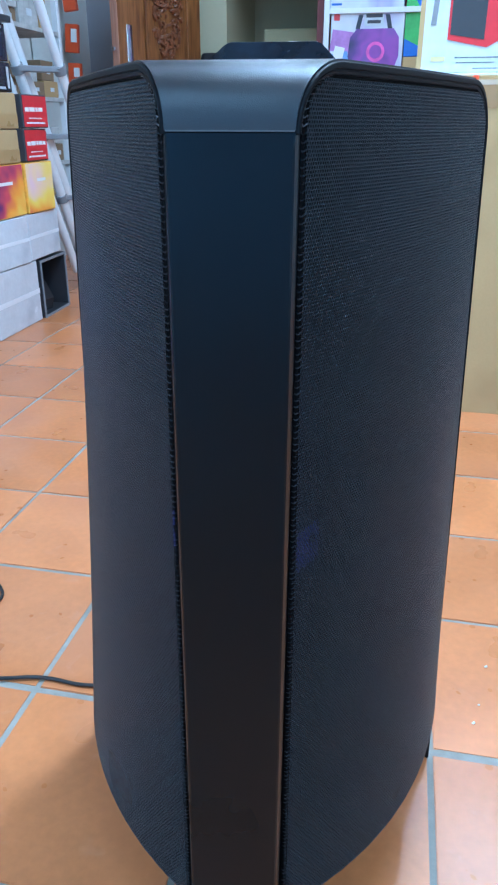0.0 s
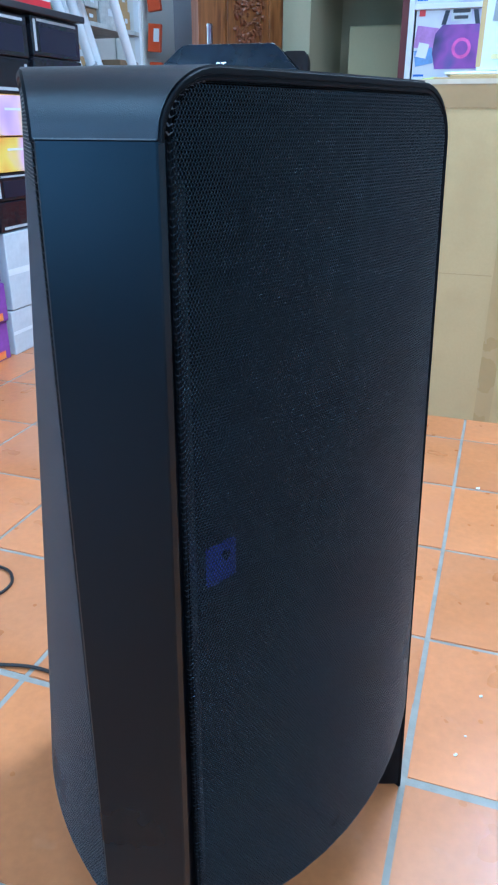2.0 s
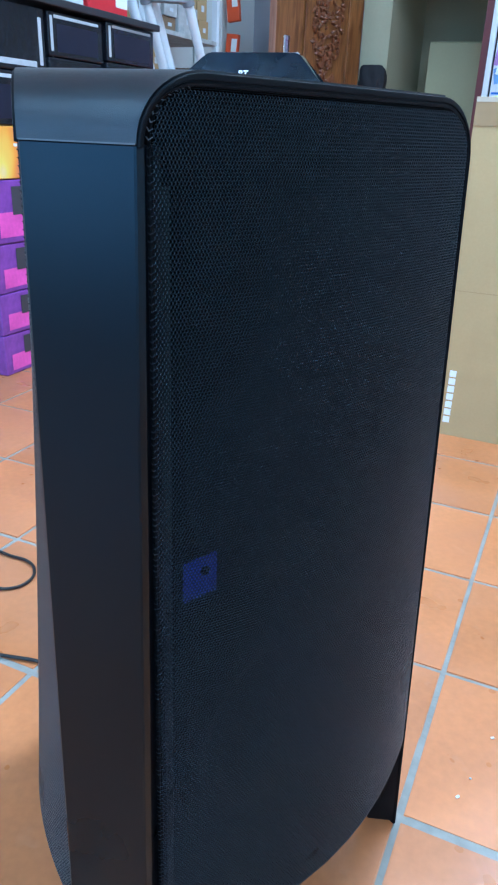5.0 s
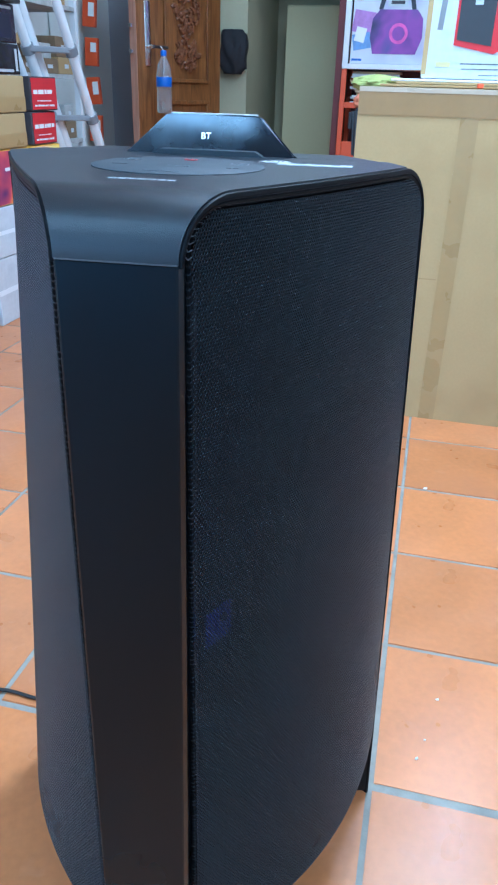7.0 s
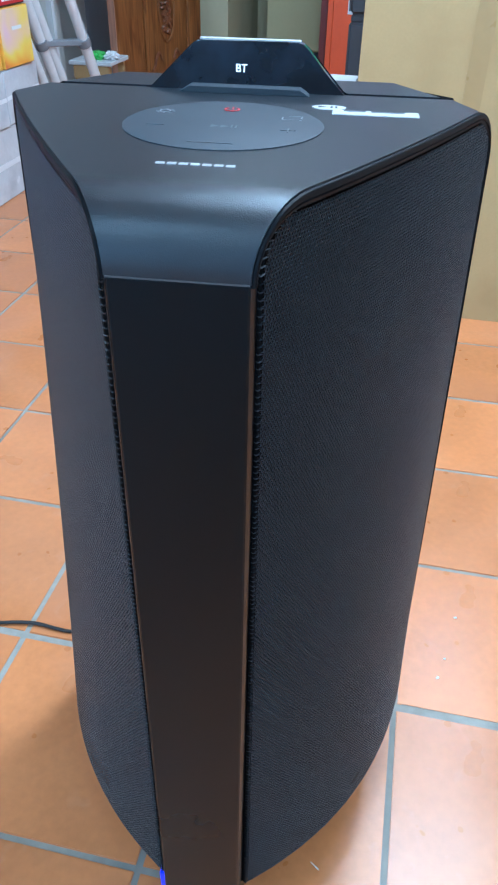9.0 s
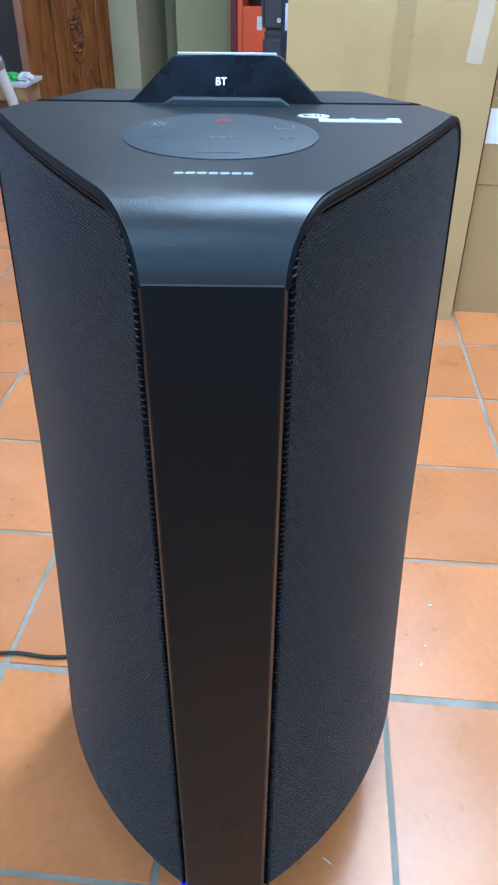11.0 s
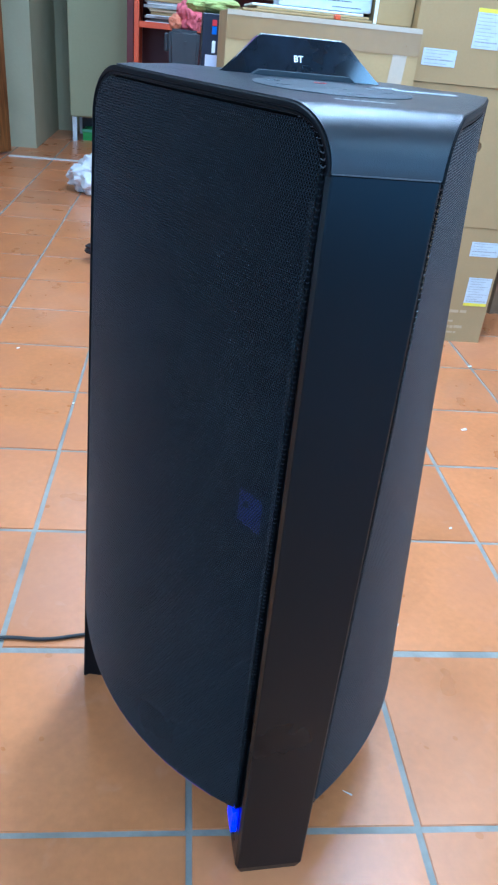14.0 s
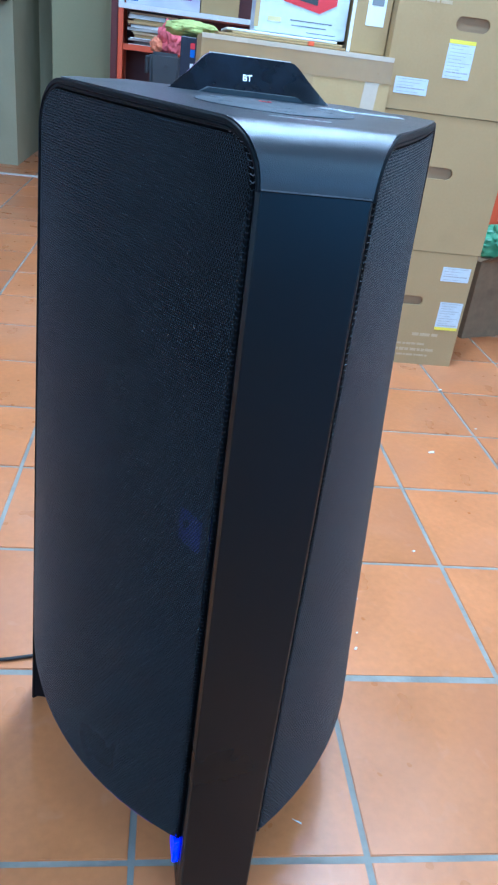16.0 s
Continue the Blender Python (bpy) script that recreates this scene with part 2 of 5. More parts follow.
M = {
    "sunset_photo": ramp_mat("sunset_photo_print", ((0.10, 0.03, 0.14), (0.55, 0.08, 0.12), (0.85, 0.36, 0.04), (0.90, 0.70, 0.12), (0.80, 0.55, 0.70), (0.34, 0.20, 0.55)), 2.4, 0.5),
    "glow_print": ramp_mat("glowing_speaker_print", ((0.012, 0.01, 0.03), (0.03, 0.02, 0.09), (0.10, 0.035, 0.22), (0.26, 0.06, 0.38), (0.10, 0.08, 0.30)), 3.2, 0.3),
    "pale_print": ramp_mat("pale_blue_print", ((0.55, 0.58, 0.66), (0.66, 0.68, 0.72), (0.42, 0.40, 0.62), (0.66, 0.55, 0.68)), 2.5, 0.3),
    "tile": tile_mat(),
    "grout": mat("grout", (0.30, 0.282, 0.242), rough=0.85, spec=0.2, vary=0.25, scale=14, bump=0.0008, bscale=160, stain=((0.21, 0.20, 0.175), 9.0)),
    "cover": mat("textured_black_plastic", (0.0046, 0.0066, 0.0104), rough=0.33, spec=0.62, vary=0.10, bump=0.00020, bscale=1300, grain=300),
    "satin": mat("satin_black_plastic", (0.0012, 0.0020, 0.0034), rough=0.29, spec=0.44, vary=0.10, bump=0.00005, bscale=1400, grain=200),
    "rim": mat("black_rim_plastic", (0.0042, 0.0052, 0.0070), rough=0.45, spec=0.09, vary=0.1, bump=0.00006, bscale=1200),
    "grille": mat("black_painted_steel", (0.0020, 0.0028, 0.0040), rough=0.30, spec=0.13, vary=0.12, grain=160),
    # lip colour lighter than the sheet: the highlights it catches are painted in
    "hole_lip": mat("highlit_hole_lip", (0.032, 0.039, 0.047), rough=0.34, spec=0.58, vary=0.1),
    # walls blacker than the sheet: the shade inside the holes is painted in
    "hole_wall": mat("darkened_hole_wall", (0.0008, 0.0009, 0.0012), rough=0.6, spec=0.04, vary=0.1),
    # edge colour lighter than the black sheet: its glints are put into the colour
    "edge": mat("glinting_steel_edge", (0.026, 0.030, 0.036), rough=0.28, spec=0.4, vary=0.3, scale=120),
    # corner teeth paler still: the light on the upturned corner is painted in
    "edge_worn": mat("highlit_corner_edge", (0.16, 0.172, 0.19), rough=0.26, spec=0.7, vary=0.4, scale=160),
    "hem": mat("dark_grille_hem", (0.002, 0.0023, 0.003), rough=0.6, spec=0.08, vary=0.2),
    "seam": mat("highlit_seam_edge", (0.07, 0.078, 0.085), rough=0.3, vary=0.2),
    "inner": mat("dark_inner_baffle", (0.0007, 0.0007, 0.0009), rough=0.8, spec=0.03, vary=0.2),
    "cone": mat("woofer_paper", (0.0014, 0.0014, 0.0016), rough=0.6, spec=0.08, vary=0.2),
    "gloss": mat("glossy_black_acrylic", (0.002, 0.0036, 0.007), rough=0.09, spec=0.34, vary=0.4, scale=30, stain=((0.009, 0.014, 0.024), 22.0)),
    "disc": mat("control_disc_plastic", (0.021, 0.030, 0.041), rough=0.6, vary=0.06, bump=0.00008, bscale=900),
    "silver": mat("silver_print", (0.55, 0.56, 0.58), rough=0.35, metal=0.3, vary=0.05),
    "icon_print": mat("dull_silver_print", (0.22, 0.23, 0.25), rough=0.4, vary=0.05),
    "grey_print": mat("grey_print", (0.055, 0.066, 0.080), rough=0.5, vary=0.05),
    "red_print": mat("red_print", (0.55, 0.03, 0.04), rough=0.5, vary=0.05),
    "rubber": mat("black_cable_rubber", (0.012, 0.012, 0.013), rough=0.5, vary=0.2),
    "card": mat("cardboard", (0.38, 0.262, 0.118), rough=0.82, vary=0.08, scale=3.5, bump=0.0004, bscale=90, grain=140, stain=((0.335, 0.228, 0.10), 3.0)),
    "card_pale": mat("pale_cardboard", (0.45, 0.325, 0.148), rough=0.82, vary=0.08, scale=3.0, bump=0.0004, bscale=80, grain=140, stain=((0.40, 0.280, 0.124), 3.6)),
    "card_in": mat("cardboard_inside", (0.30, 0.20, 0.11), rough=0.9, vary=0.15),
    "tape_film": mat("clear_tape_on_card", (0.335, 0.215, 0.088), rough=0.30, vary=0.08, scale=9),
    "tape": mat("clear_packing_tape", (0.385, 0.268, 0.116), rough=0.28, vary=0.06, scale=9),
    "tape_pale": mat("whitish_tape", (0.52, 0.43, 0.31), rough=0.25, vary=0.08, scale=14),
    "paper": mat("white_paper", (0.78, 0.80, 0.80), rough=0.6, vary=0.05),
    "label_paper": mat("dull_label_paper", (0.56, 0.61, 0.65), rough=0.55, vary=0.10, scale=30),
    "sticker": mat("dull_white_sticker", (0.46, 0.48, 0.50), rough=0.5, vary=0.12, scale=40),
    "yellow": mat("yellow_print", (0.80, 0.68, 0.05), rough=0.6, vary=0.05),
    "ink": mat("dark_ink", (0.05, 0.05, 0.06), rough=0.6, vary=0.1),
    "print_grey": mat("faded_print", (0.33, 0.34, 0.36), rough=0.6, vary=0.2, grain=200),
    "ink_pale": mat("pale_brown_ink", (0.47, 0.36, 0.22), rough=0.7, vary=0.08),
    "wall": mat("green_beige_wall", (0.40, 0.385, 0.255), rough=0.85, vary=0.06, scale=1.6, bump=0.0008, bscale=50, stain=((0.34, 0.33, 0.215), 1.3)),
    "wall_white": mat("white_wall", (0.72, 0.73, 0.70), rough=0.85, vary=0.05, scale=1.5, bump=0.0008, bscale=50),
    "olive": mat("olive_cream_panel", (0.40, 0.385, 0.22), rough=0.6, vary=0.06, scale=2.0),
    "grey_wall": mat("blue_grey_steel", (0.36, 0.37, 0.41), rough=0.55, vary=0.07, scale=2.2),
    # pale blue chosen for the unseen front wall to brighten the pillar's reflection
    "wall_pale": mat("pale_blue_unseen_wall", (0.62, 0.69, 0.76), rough=0.8, vary=0.05, scale=1.5),
    "ceiling": mat("ceiling_paint", (0.78, 0.78, 0.75), rough=0.9, vary=0.04, scale=1.2),
    "skirting": mat("pale_skirting_tile", (0.62, 0.60, 0.56), rough=0.4, vary=0.12),
    "door": wood_mat("varnished_hardwood", (0.10, 0.036, 0.010), (0.30, 0.125, 0.034)),
    "carving": wood_mat("carved_hardwood", (0.09, 0.03, 0.013), (0.24, 0.092, 0.035), scale=5.0),
    "door_edge": wood_mat("raw_door_edge", (0.34, 0.17, 0.11), (0.52, 0.29, 0.20)),
    "chrome": mat("brushed_chrome", (0.75, 0.76, 0.78), rough=0.22, metal=1.0, vary=0.05),
    "alu": mat("aluminium", (0.76, 0.80, 0.83), rough=0.34, metal=0.12, vary=0.08, scale=8),
    "alu_joint": mat("grey_plastic_joint", (0.22, 0.23, 0.25), rough=0.5, vary=0.1),
    "orange": mat("orange_painted_steel", (0.60, 0.085, 0.02), rough=0.42, vary=0.1, scale=5),
    "maroon": mat("dark_red_board", (0.10, 0.015, 0.015), rough=0.5, vary=0.15),
    "white_frame": mat("white_painted_frame", (0.74, 0.77, 0.80), rough=0.4, vary=0.05),
    "white_box": mat("white_carton", (0.60, 0.64, 0.68), rough=0.24, vary=0.14, scale=5, bump=0.004, bscale=9, stain=((0.48, 0.52, 0.57), 6.0)),
    "black_box": mat("black_carton_in_film", (0.012, 0.013, 0.018), rough=0.18, vary=0.3, scale=6, bump=0.005, bscale=14),
    "violet_pale": mat("pale_violet_print", (0.42, 0.20, 0.52), rough=0.35, vary=0.3, scale=7),
    "sky_pale": mat("pale_blue_print_sweep", (0.18, 0.32, 0.62), rough=0.35, vary=0.3, scale=8),
    "purple": mat("purple_print", (0.20, 0.06, 0.33), rough=0.35, vary=0.5, scale=7),
    "magenta": mat("magenta_print", (0.70, 0.10, 0.45), rough=0.35, vary=0.3, scale=9),
    "sunset": mat("sunset_yellow_print", (0.85, 0.48, 0.06), rough=0.3, vary=0.4, scale=9, stain=((0.80, 0.16, 0.06), 6.0)),
    "red_box": mat("red_carton", (0.55, 0.025, 0.035), rough=0.38, vary=0.12),
    "blue": mat("blue_print", (0.03, 0.13, 0.55), rough=0.35, vary=0.2),
    "green": mat("green_print", (0.10, 0.42, 0.08), rough=0.4, vary=0.3, scale=9),
    "cloth_dark": mat("black_cloth", (0.012, 0.012, 0.015), rough=0.85, vary=0.3, scale=9, bump=0.003, bscale=25),
    "cloth_pink": mat("pink_cloth", (0.60, 0.13, 0.16), rough=0.85, vary=0.45, scale=22, bump=0.003, bscale=30),
    "bag_white": mat("white_plastic_bag", (0.75, 0.77, 0.80), rough=0.35, vary=0.06, bump=0.004, bscale=20),
    "bag_green": mat("green_plastic_bag", (0.20, 0.52, 0.29), rough=0.3, vary=0.25, bump=0.004, bscale=22),
    "shelf_dark": mat("dark_shelf_board", (0.03, 0.03, 0.035), rough=0.4, vary=0.15),
    "navy": mat("navy_print", (0.035, 0.045, 0.12), rough=0.4, vary=0.15),
    "navy_dark": mat("dark_navy_print", (0.012, 0.014, 0.03), rough=0.35, vary=0.15),
    "alu_dark": mat("dark_grey_plastic", (0.035, 0.038, 0.045), rough=0.45, vary=0.12),
    "cloth_salmon": mat("salmon_cloth", (0.62, 0.22, 0.12), rough=0.85, vary=0.35, scale=20, bump=0.003, bscale=30),
    "card_worn": mat("worn_cardboard", (0.20, 0.138, 0.078), rough=0.85, vary=0.25, scale=9, bump=0.0005, bscale=80, stain=((0.11, 0.08, 0.05), 7.0)),
    "folder_grey": mat("grey_folder", (0.42, 0.43, 0.42), rough=0.7, vary=0.3, scale=14),
    "folder_dark": mat("dark_folder", (0.10, 0.09, 0.08), rough=0.6, vary=0.3, scale=14),
    "gold_pale": mat("pale_gold_print", (0.62, 0.55, 0.28), rough=0.5, vary=0.15),
    "cloth_lime": mat("pale_green_cloth", (0.38, 0.43, 0.13), rough=0.85, vary=0.3, scale=12, bump=0.003, bscale=30),
    "tube": mat("tube_glow", (0.9, 0.9, 0.9), rough=0.5),
    "led_blue": mat("blue_light_bar", (0.03, 0.03, 0.2), rough=0.4),
    "led_violet": mat("dim_violet_light_strip", (0.03, 0.01, 0.06), rough=0.4),
    "led_dim": mat("dim_blue_lens", (0.02, 0.02, 0.05), rough=0.4),
    "screen_led": mat("white_led", (0.9, 0.9, 0.9), rough=0.5),
}
# reflected colour is painted here: tints turn the mirrored orange floor cool blue
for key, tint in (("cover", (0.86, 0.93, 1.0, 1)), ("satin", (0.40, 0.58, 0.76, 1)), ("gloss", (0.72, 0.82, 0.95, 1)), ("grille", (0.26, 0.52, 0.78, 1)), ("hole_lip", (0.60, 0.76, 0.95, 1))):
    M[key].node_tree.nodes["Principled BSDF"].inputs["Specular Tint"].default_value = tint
for key, weight, tint in (("cover", 0.015, (0.55, 0.70, 1.0, 1)), ("grille", 0.25, (0.74, 0.95, 1.0, 1))):
    gb = M[key].node_tree.nodes["Principled BSDF"]
    gb.inputs["Sheen Weight"].default_value, gb.inputs["Sheen Roughness"].default_value, gb.inputs["Sheen Tint"].default_value = weight, 0.22 if key == "grille" else 0.30, tint
for key, strength, glow in (("tube", 6.0, (0.93, 0.97, 1.0, 1)), ("screen_led", 1.25, (0.93, 0.97, 1.0, 1)), ("led_blue", 1.5, (0.015, 0.02, 1.0, 1)), ("led_dim", 0.21, (0.015, 0.03, 1.0, 1)), ("led_violet", 0.30, (0.30, 0.02, 0.55, 1))):
    bs = M[key].node_tree.nodes["Principled BSDF"]
    bs.inputs["Emission Color"].default_value = glow
    bs.inputs["Emission Strength"].default_value = strength


# ---- builders ----
def thing(name, label, category, m=None, group="", kind=""):
    ob = new(name)
    ob.matrix_world = m if m is not None else Matrix.Identity(4)
    return tagged(ob, label, category, group, kind)


def finish(name, bm, material, smooth=False):
    me = bpy.data.meshes.new(name)
    bmesh.ops.recalc_face_normals(bm, faces=bm.faces)
    bm.to_mesh(me)
    bm.free()
    for m in (material if isinstance(material, (list, tuple)) else [material]):
        me.materials.append(M[m])
    if smooth:
        me.shade_smooth()
        me.set_sharp_from_angle(angle=radians(38))
    return new(name, me)


def part(name, bm, material, parent, label="", smooth=False):
    ob = finish(name, bm, material, smooth)
    ob.parent = parent
    if label:
        ob["label"] = label
    return ob


def solid(name, bm, material, label, category, kind="", group="", smooth=False, m=None):
    ob = finish(name, bm, material, smooth)
    if m is not None:
        ob.matrix_world = m
    return tagged(ob, label, category, group, kind)


def box(x0, x1, y0, y1, z0, z1, bevel=0.0, bm=None, seg=2):
    bm = bm or bmesh.new()
    r = bmesh.ops.create_cube(bm, size=1.0)
    vs = r["verts"]
    bmesh.ops.transform(bm, verts=vs, matrix=Matrix.Translation(((x0 + x1) / 2, (y0 + y1) / 2, (z0 + z1) / 2)) @ Matrix.Diagonal((x1 - x0, y1 - y0, z1 - z0, 1)))
    if bevel > 0:
        es = list({e for v in vs for e in v.link_edges})
        bmesh.ops.bevel(bm, geom=es, offset=bevel, segments=seg, affect="EDGES", profile=0.5)
    return bm


def rod(p, q, r0, r1=None, n=14, bm=None):
    bm = bm or bmesh.new()
    p, q = Vector(p), Vector(q)
    d = q - p
    m = Matrix.Translation((p + q) / 2) @ d.to_track_quat("Z", "Y").to_matrix().to_4x4()
    bmesh.ops.create_cone(bm, cap_ends=True, segments=n, radius1=r0, radius2=r0 if r1 is None else r1, depth=d.length, matrix=m)
    return bm


def lathe(profile, n=24, bm=None, m=None):
    """Turn a profile of (radius, height) round z."""
    bm = bm or bmesh.new()
    rings = []
    for r, z in profile:
        rings.append([bm.verts.new((r * math.cos(2 * math.pi * i / n), r * math.sin(2 * math.pi * i / n), z)) for i in range(n)])
    for a, b in zip(rings, rings[1:]):
        for i in range(n):
            bm.faces.new((a[i], a[(i + 1) % n], b[(i + 1) % n], b[i]))
    bm.faces.new(rings[0]); bm.faces.new(rings[-1][::-1])
    if m is not None:
        bmesh.ops.transform(bm, verts=bm.verts, matrix=m)
    return bm


def prism(outline, y0, y1, bm=None):
    """A closed outline in x, z drawn out from y0 to y1."""
    bm = bm or bmesh.new()
    a = [bm.verts.new((x, y0, z)) for x, z in outline]
    b = [bm.verts.new((x, y1, z)) for x, z in outline]
    bm.faces.new(a); bm.faces.new(b[::-1])
    k = len(a)
    for i in range(k):
        bm.faces.new((a[i], b[i], b[(i + 1) % k], a[(i + 1) % k]))
    return bm


def sweep(path, section, bm=None, closed=False):
    """Rings of points joined one to the next; section(i) gives the ring's points."""
    bm = bm or bmesh.new()
    rings = [[bm.verts.new(p) for p in section(i)] for i in range(len(path))]
    k = len(rings[0])
    for a, b in zip(rings, rings[1:]):
        for j in range(k):
            bm.faces.new((a[j], a[(j + 1) % k], b[(j + 1) % k], b[j]))
    bm.faces.new(rings[0]); bm.faces.new(rings[-1][::-1])
    return bm


def words(name, text, size, m, material, parent, thick=0.0002, stretch=1.0, label=""):
    cu = bpy.data.curves.new(name, "FONT")
    cu.body, cu.size, cu.extrude, cu.align_x, cu.align_y = text, size, thick, "CENTER", "CENTER"
    tmp = bpy.data.objects.new(name, cu)
    me = bpy.data.meshes.new_from_object(tmp)
    bpy.data.objects.remove(tmp)
    me.transform(Matrix.Diagonal((stretch, 1, 1, 1)))
    me.materials.clear()
    me.materials.append(M[material])
    ob = new(name, me)
    ob.parent = parent
    ob.matrix_local = m
    if label:
        ob["label"] = label
    return ob

# ---- the room ----
FX0, FX1, FY0, FY1 = -2.4, 2.1, -3.6, 5.7
solid("floor", box(FX0 - 0.1, FX1 + 0.1, FY0 - 0.1, FY1 + 0.1, -0.10, -0.0018), "grout", "terracotta tile floor with pale grey cement joints", "floor", "structure")
solid("ceiling", box(FX0 - 0.2, FX1 + 0.2, FY0 - 0.2, FY1 + 0.2, 3.0, 3.12), "ceiling", "plain off-white painted ceiling", "ceiling", "structure")
solid("wall_west", box(FX0 - 0.15, FX0, FY0, FY1, 0, 3.0), "wall_white", "white painted side wall behind the stock", "wall", "structure")
solid("wall_east", box(FX1, FX1 + 0.15, FY0, FY1, 0, 3.0), "wall_white", "white painted side wall", "wall", "structure")
bm = box(FX0, -1.56, 4.70, 4.80, 0, 3.0)
solid("wall_north_1", bm, "grey_wall", "blue-grey wall beside the wooden door", "wall", "structure")
bm = box(-1.56, -1.37, 4.62, 4.80, 0, 3.0)
box(-1.47, -1.37, 4.80, 5.6, 0, 3.0, bm=bm)
solid("wall_north_2", bm, "wall", "green-beige plaster wall running into an alcove", "wall", "structure")
bm = box(-1.47, FX1, 5.6, 5.7, 0, 3.0)
solid("wall_north_3", bm, "wall", "green-beige back wall of the alcove", "wall", "structure")
solid("lintel", box(-1.368, -0.55, 4.64, 4.84, 1.72, 3.0, 0.004), "wall", "pale plaster beam over the alcove", "beam", "structure")
# unseen: the pier is added to part the daylight mirrored in the loudspeaker
bm = box(-1.22, 0.92, FY0 - 0.15, FY0, 0, 2.75)
box(FX0, FX1, FY0 - 0.15, FY0, 2.75, 3.0, bm=bm)
solid("wall_south", bm, "wall_pale", "unseen pale blue front wall, its pier added to shape reflections", "wall", "structure")
solid("door_sill", box(-1.48, -0.72, 4.235, 4.275, -0.003, 0.006, 0.002), "skirting", "worn white threshold strip set in the floor", "threshold", "structure")
solid("ground", box(-30, 30, -40, FY0 - 0.16, -0.14, -0.04), "grout", "grey street outside the shop entrance", "ground", "structure")

# ceiling lamps
for px, py in PANELS:
    pn = thing("panel_lamp", "flat white ceiling panel lamp, lit", "ceiling lamp", pose(px, py, 3.0), "ceiling panels")
    part("frame", box(-0.62, 0.62, -0.18, 0.18, -0.035, 0.0, 0.004), "white_frame", pn)
    part("diffuser", box(-0.60, 0.60, -0.16, 0.16, -0.039, -0.0355), "tube", pn)
blb = thing("ceiling_bulb", "white ceiling bulb in a short holder", "ceiling lamp", pose(-0.08, 0.42, 3.0))
part("holder", lathe([(0.05, -0.03), (0.055, -0.025), (0.055, -0.002), (0.05, 0.0)], 20), "white_frame", blb, smooth=True)
part("bulb", lathe([(0.03, -0.125), (0.05, -0.11), (0.055, -0.09), (0.045, -0.06), (0.025, -0.031)], 20), "tube", blb, smooth=True)
for tx, ty, rz in TUBES:
    lamp = thing("tube_lamp", "white ceiling batten with a glowing fluorescent tube", "ceiling lamp", pose(tx, ty, 3.0, 0, 0, rz), "ceiling tubes")
    part("batten", box(-0.04, 0.04, -0.63, 0.63, -0.045, 0.0, 0.006), "white_frame", lamp)
    part("glass_tube", rod((0, -0.60, -0.070), (0, 0.60, -0.070), 0.013), "tube", lamp, smooth=True)
    for e in (-1, 1):
        part("tube_holder", box(-0.018, 0.018, e * 0.605 - 0.012, e * 0.605 + 0.012, -0.09, -0.04, 0.003), "white_frame", lamp)

# ---- the party loudspeaker ----
SPK = thing("party_speaker", "tall black two-sided party loudspeaker standing on three legs on terracotta tiles", "loudspeaker", pose(-0.206, -0.345, 0, 0, 0, 4.8) @ Matrix.Diagonal((1, 1, 1.0021, 1)))
Z_TOP, Z_SEAM, BEND = 0.843, 0.803, 0.040
Z_LOW = 0.105
Y_SEAM = 0.007


def z_low(u):
    """The grille's lower edge rises from the pillar to the back leg."""
    return Z_LOW + 0.040 * u


SHIFT, HALF = 0.0016, 0.0418


def front_edge(z, side=1):
    k = z / Z_TOP
    return Vector((HALF + SHIFT * side, 0.002 + 0.008 * k, z))


def back_edge(z):
    k = z / Z_TOP
    return Vector((0.230 - 0.030 * k, 0.313 - 0.016 * k, z))


def panel(u, z, side, out=0.0):
    """A point on a grille's face: u runs from the front pillar to the back leg, out is the offset outwards."""
    f, b = front_edge(z, side), back_edge(z)
    d = b - f
    nrm = Vector((d.y, -d.x, 0)).normalized()
    sag = 0.049 - 0.043 * min(1.0, max(0.0, (z - 0.1) / 0.72)) ** 0.9
    p = f + d * u + nrm * (sag * 4 * u * (1 - u) + out)
    return Vector((p.x * side, p.y, p.z))


U_FRONT, U_TIP = -0.008, 0.150


def edge_x(y, z, side):
    """Where the rim's plane passes on either side of the cover at depth y and height z."""
    f, b = front_edge(z, side), back_edge(z)
    d = b - f
    p = panel((y - f.y) / d.y, z, side, -0.0004)
    return p.x + (y - p.y) * d.x / d.y * side


# top cover: flat plate that rolls down into the front
bm = bmesh.new()
rows = []
for i in range(17):
    a = radians(90 * (1 - i / 16))
    rows.append((Y_SEAM + BEND - BEND * math.sin(a), Z_SEAM + BEND * math.cos(a), math.sin(a), math.cos(a)))
y_tip = front_edge(Z_TOP).lerp(back_edge(Z_TOP), 1 - U_TIP).y
rows += [(y, Z_TOP, 0, 1) for y in (0.07, 0.10, 0.13, 0.16, 0.19, 0.22, y_tip, 0.262, 0.272, 0.281, 0.2915)]
tips = [edge_x(y_tip, Z_TOP, -1), edge_x(y_tip, Z_TOP, 1)]
under = []
ring_t = []
for y, z, ny, nz in rows:
    x0, x1 = (edge_x(y, z, -1), edge_x(y, z, 1)) if y <= y_tip else (tips[0] + (y - y_tip) * 0.42, tips[1] - (y - y_tip) * 0.42)
    k = 12
    ring_t.append([bm.verts.new((x0 + (x1 - x0) * j / k, y, z)) for j in range(k + 1)])
    under.append([bm.verts.new((x0 + (x1 - x0) * (0.003 + 0.994 * j / k), y + 0.006 * ny, z - 0.006 * nz)) for j in range(k + 1)])
nrow = len(rows)
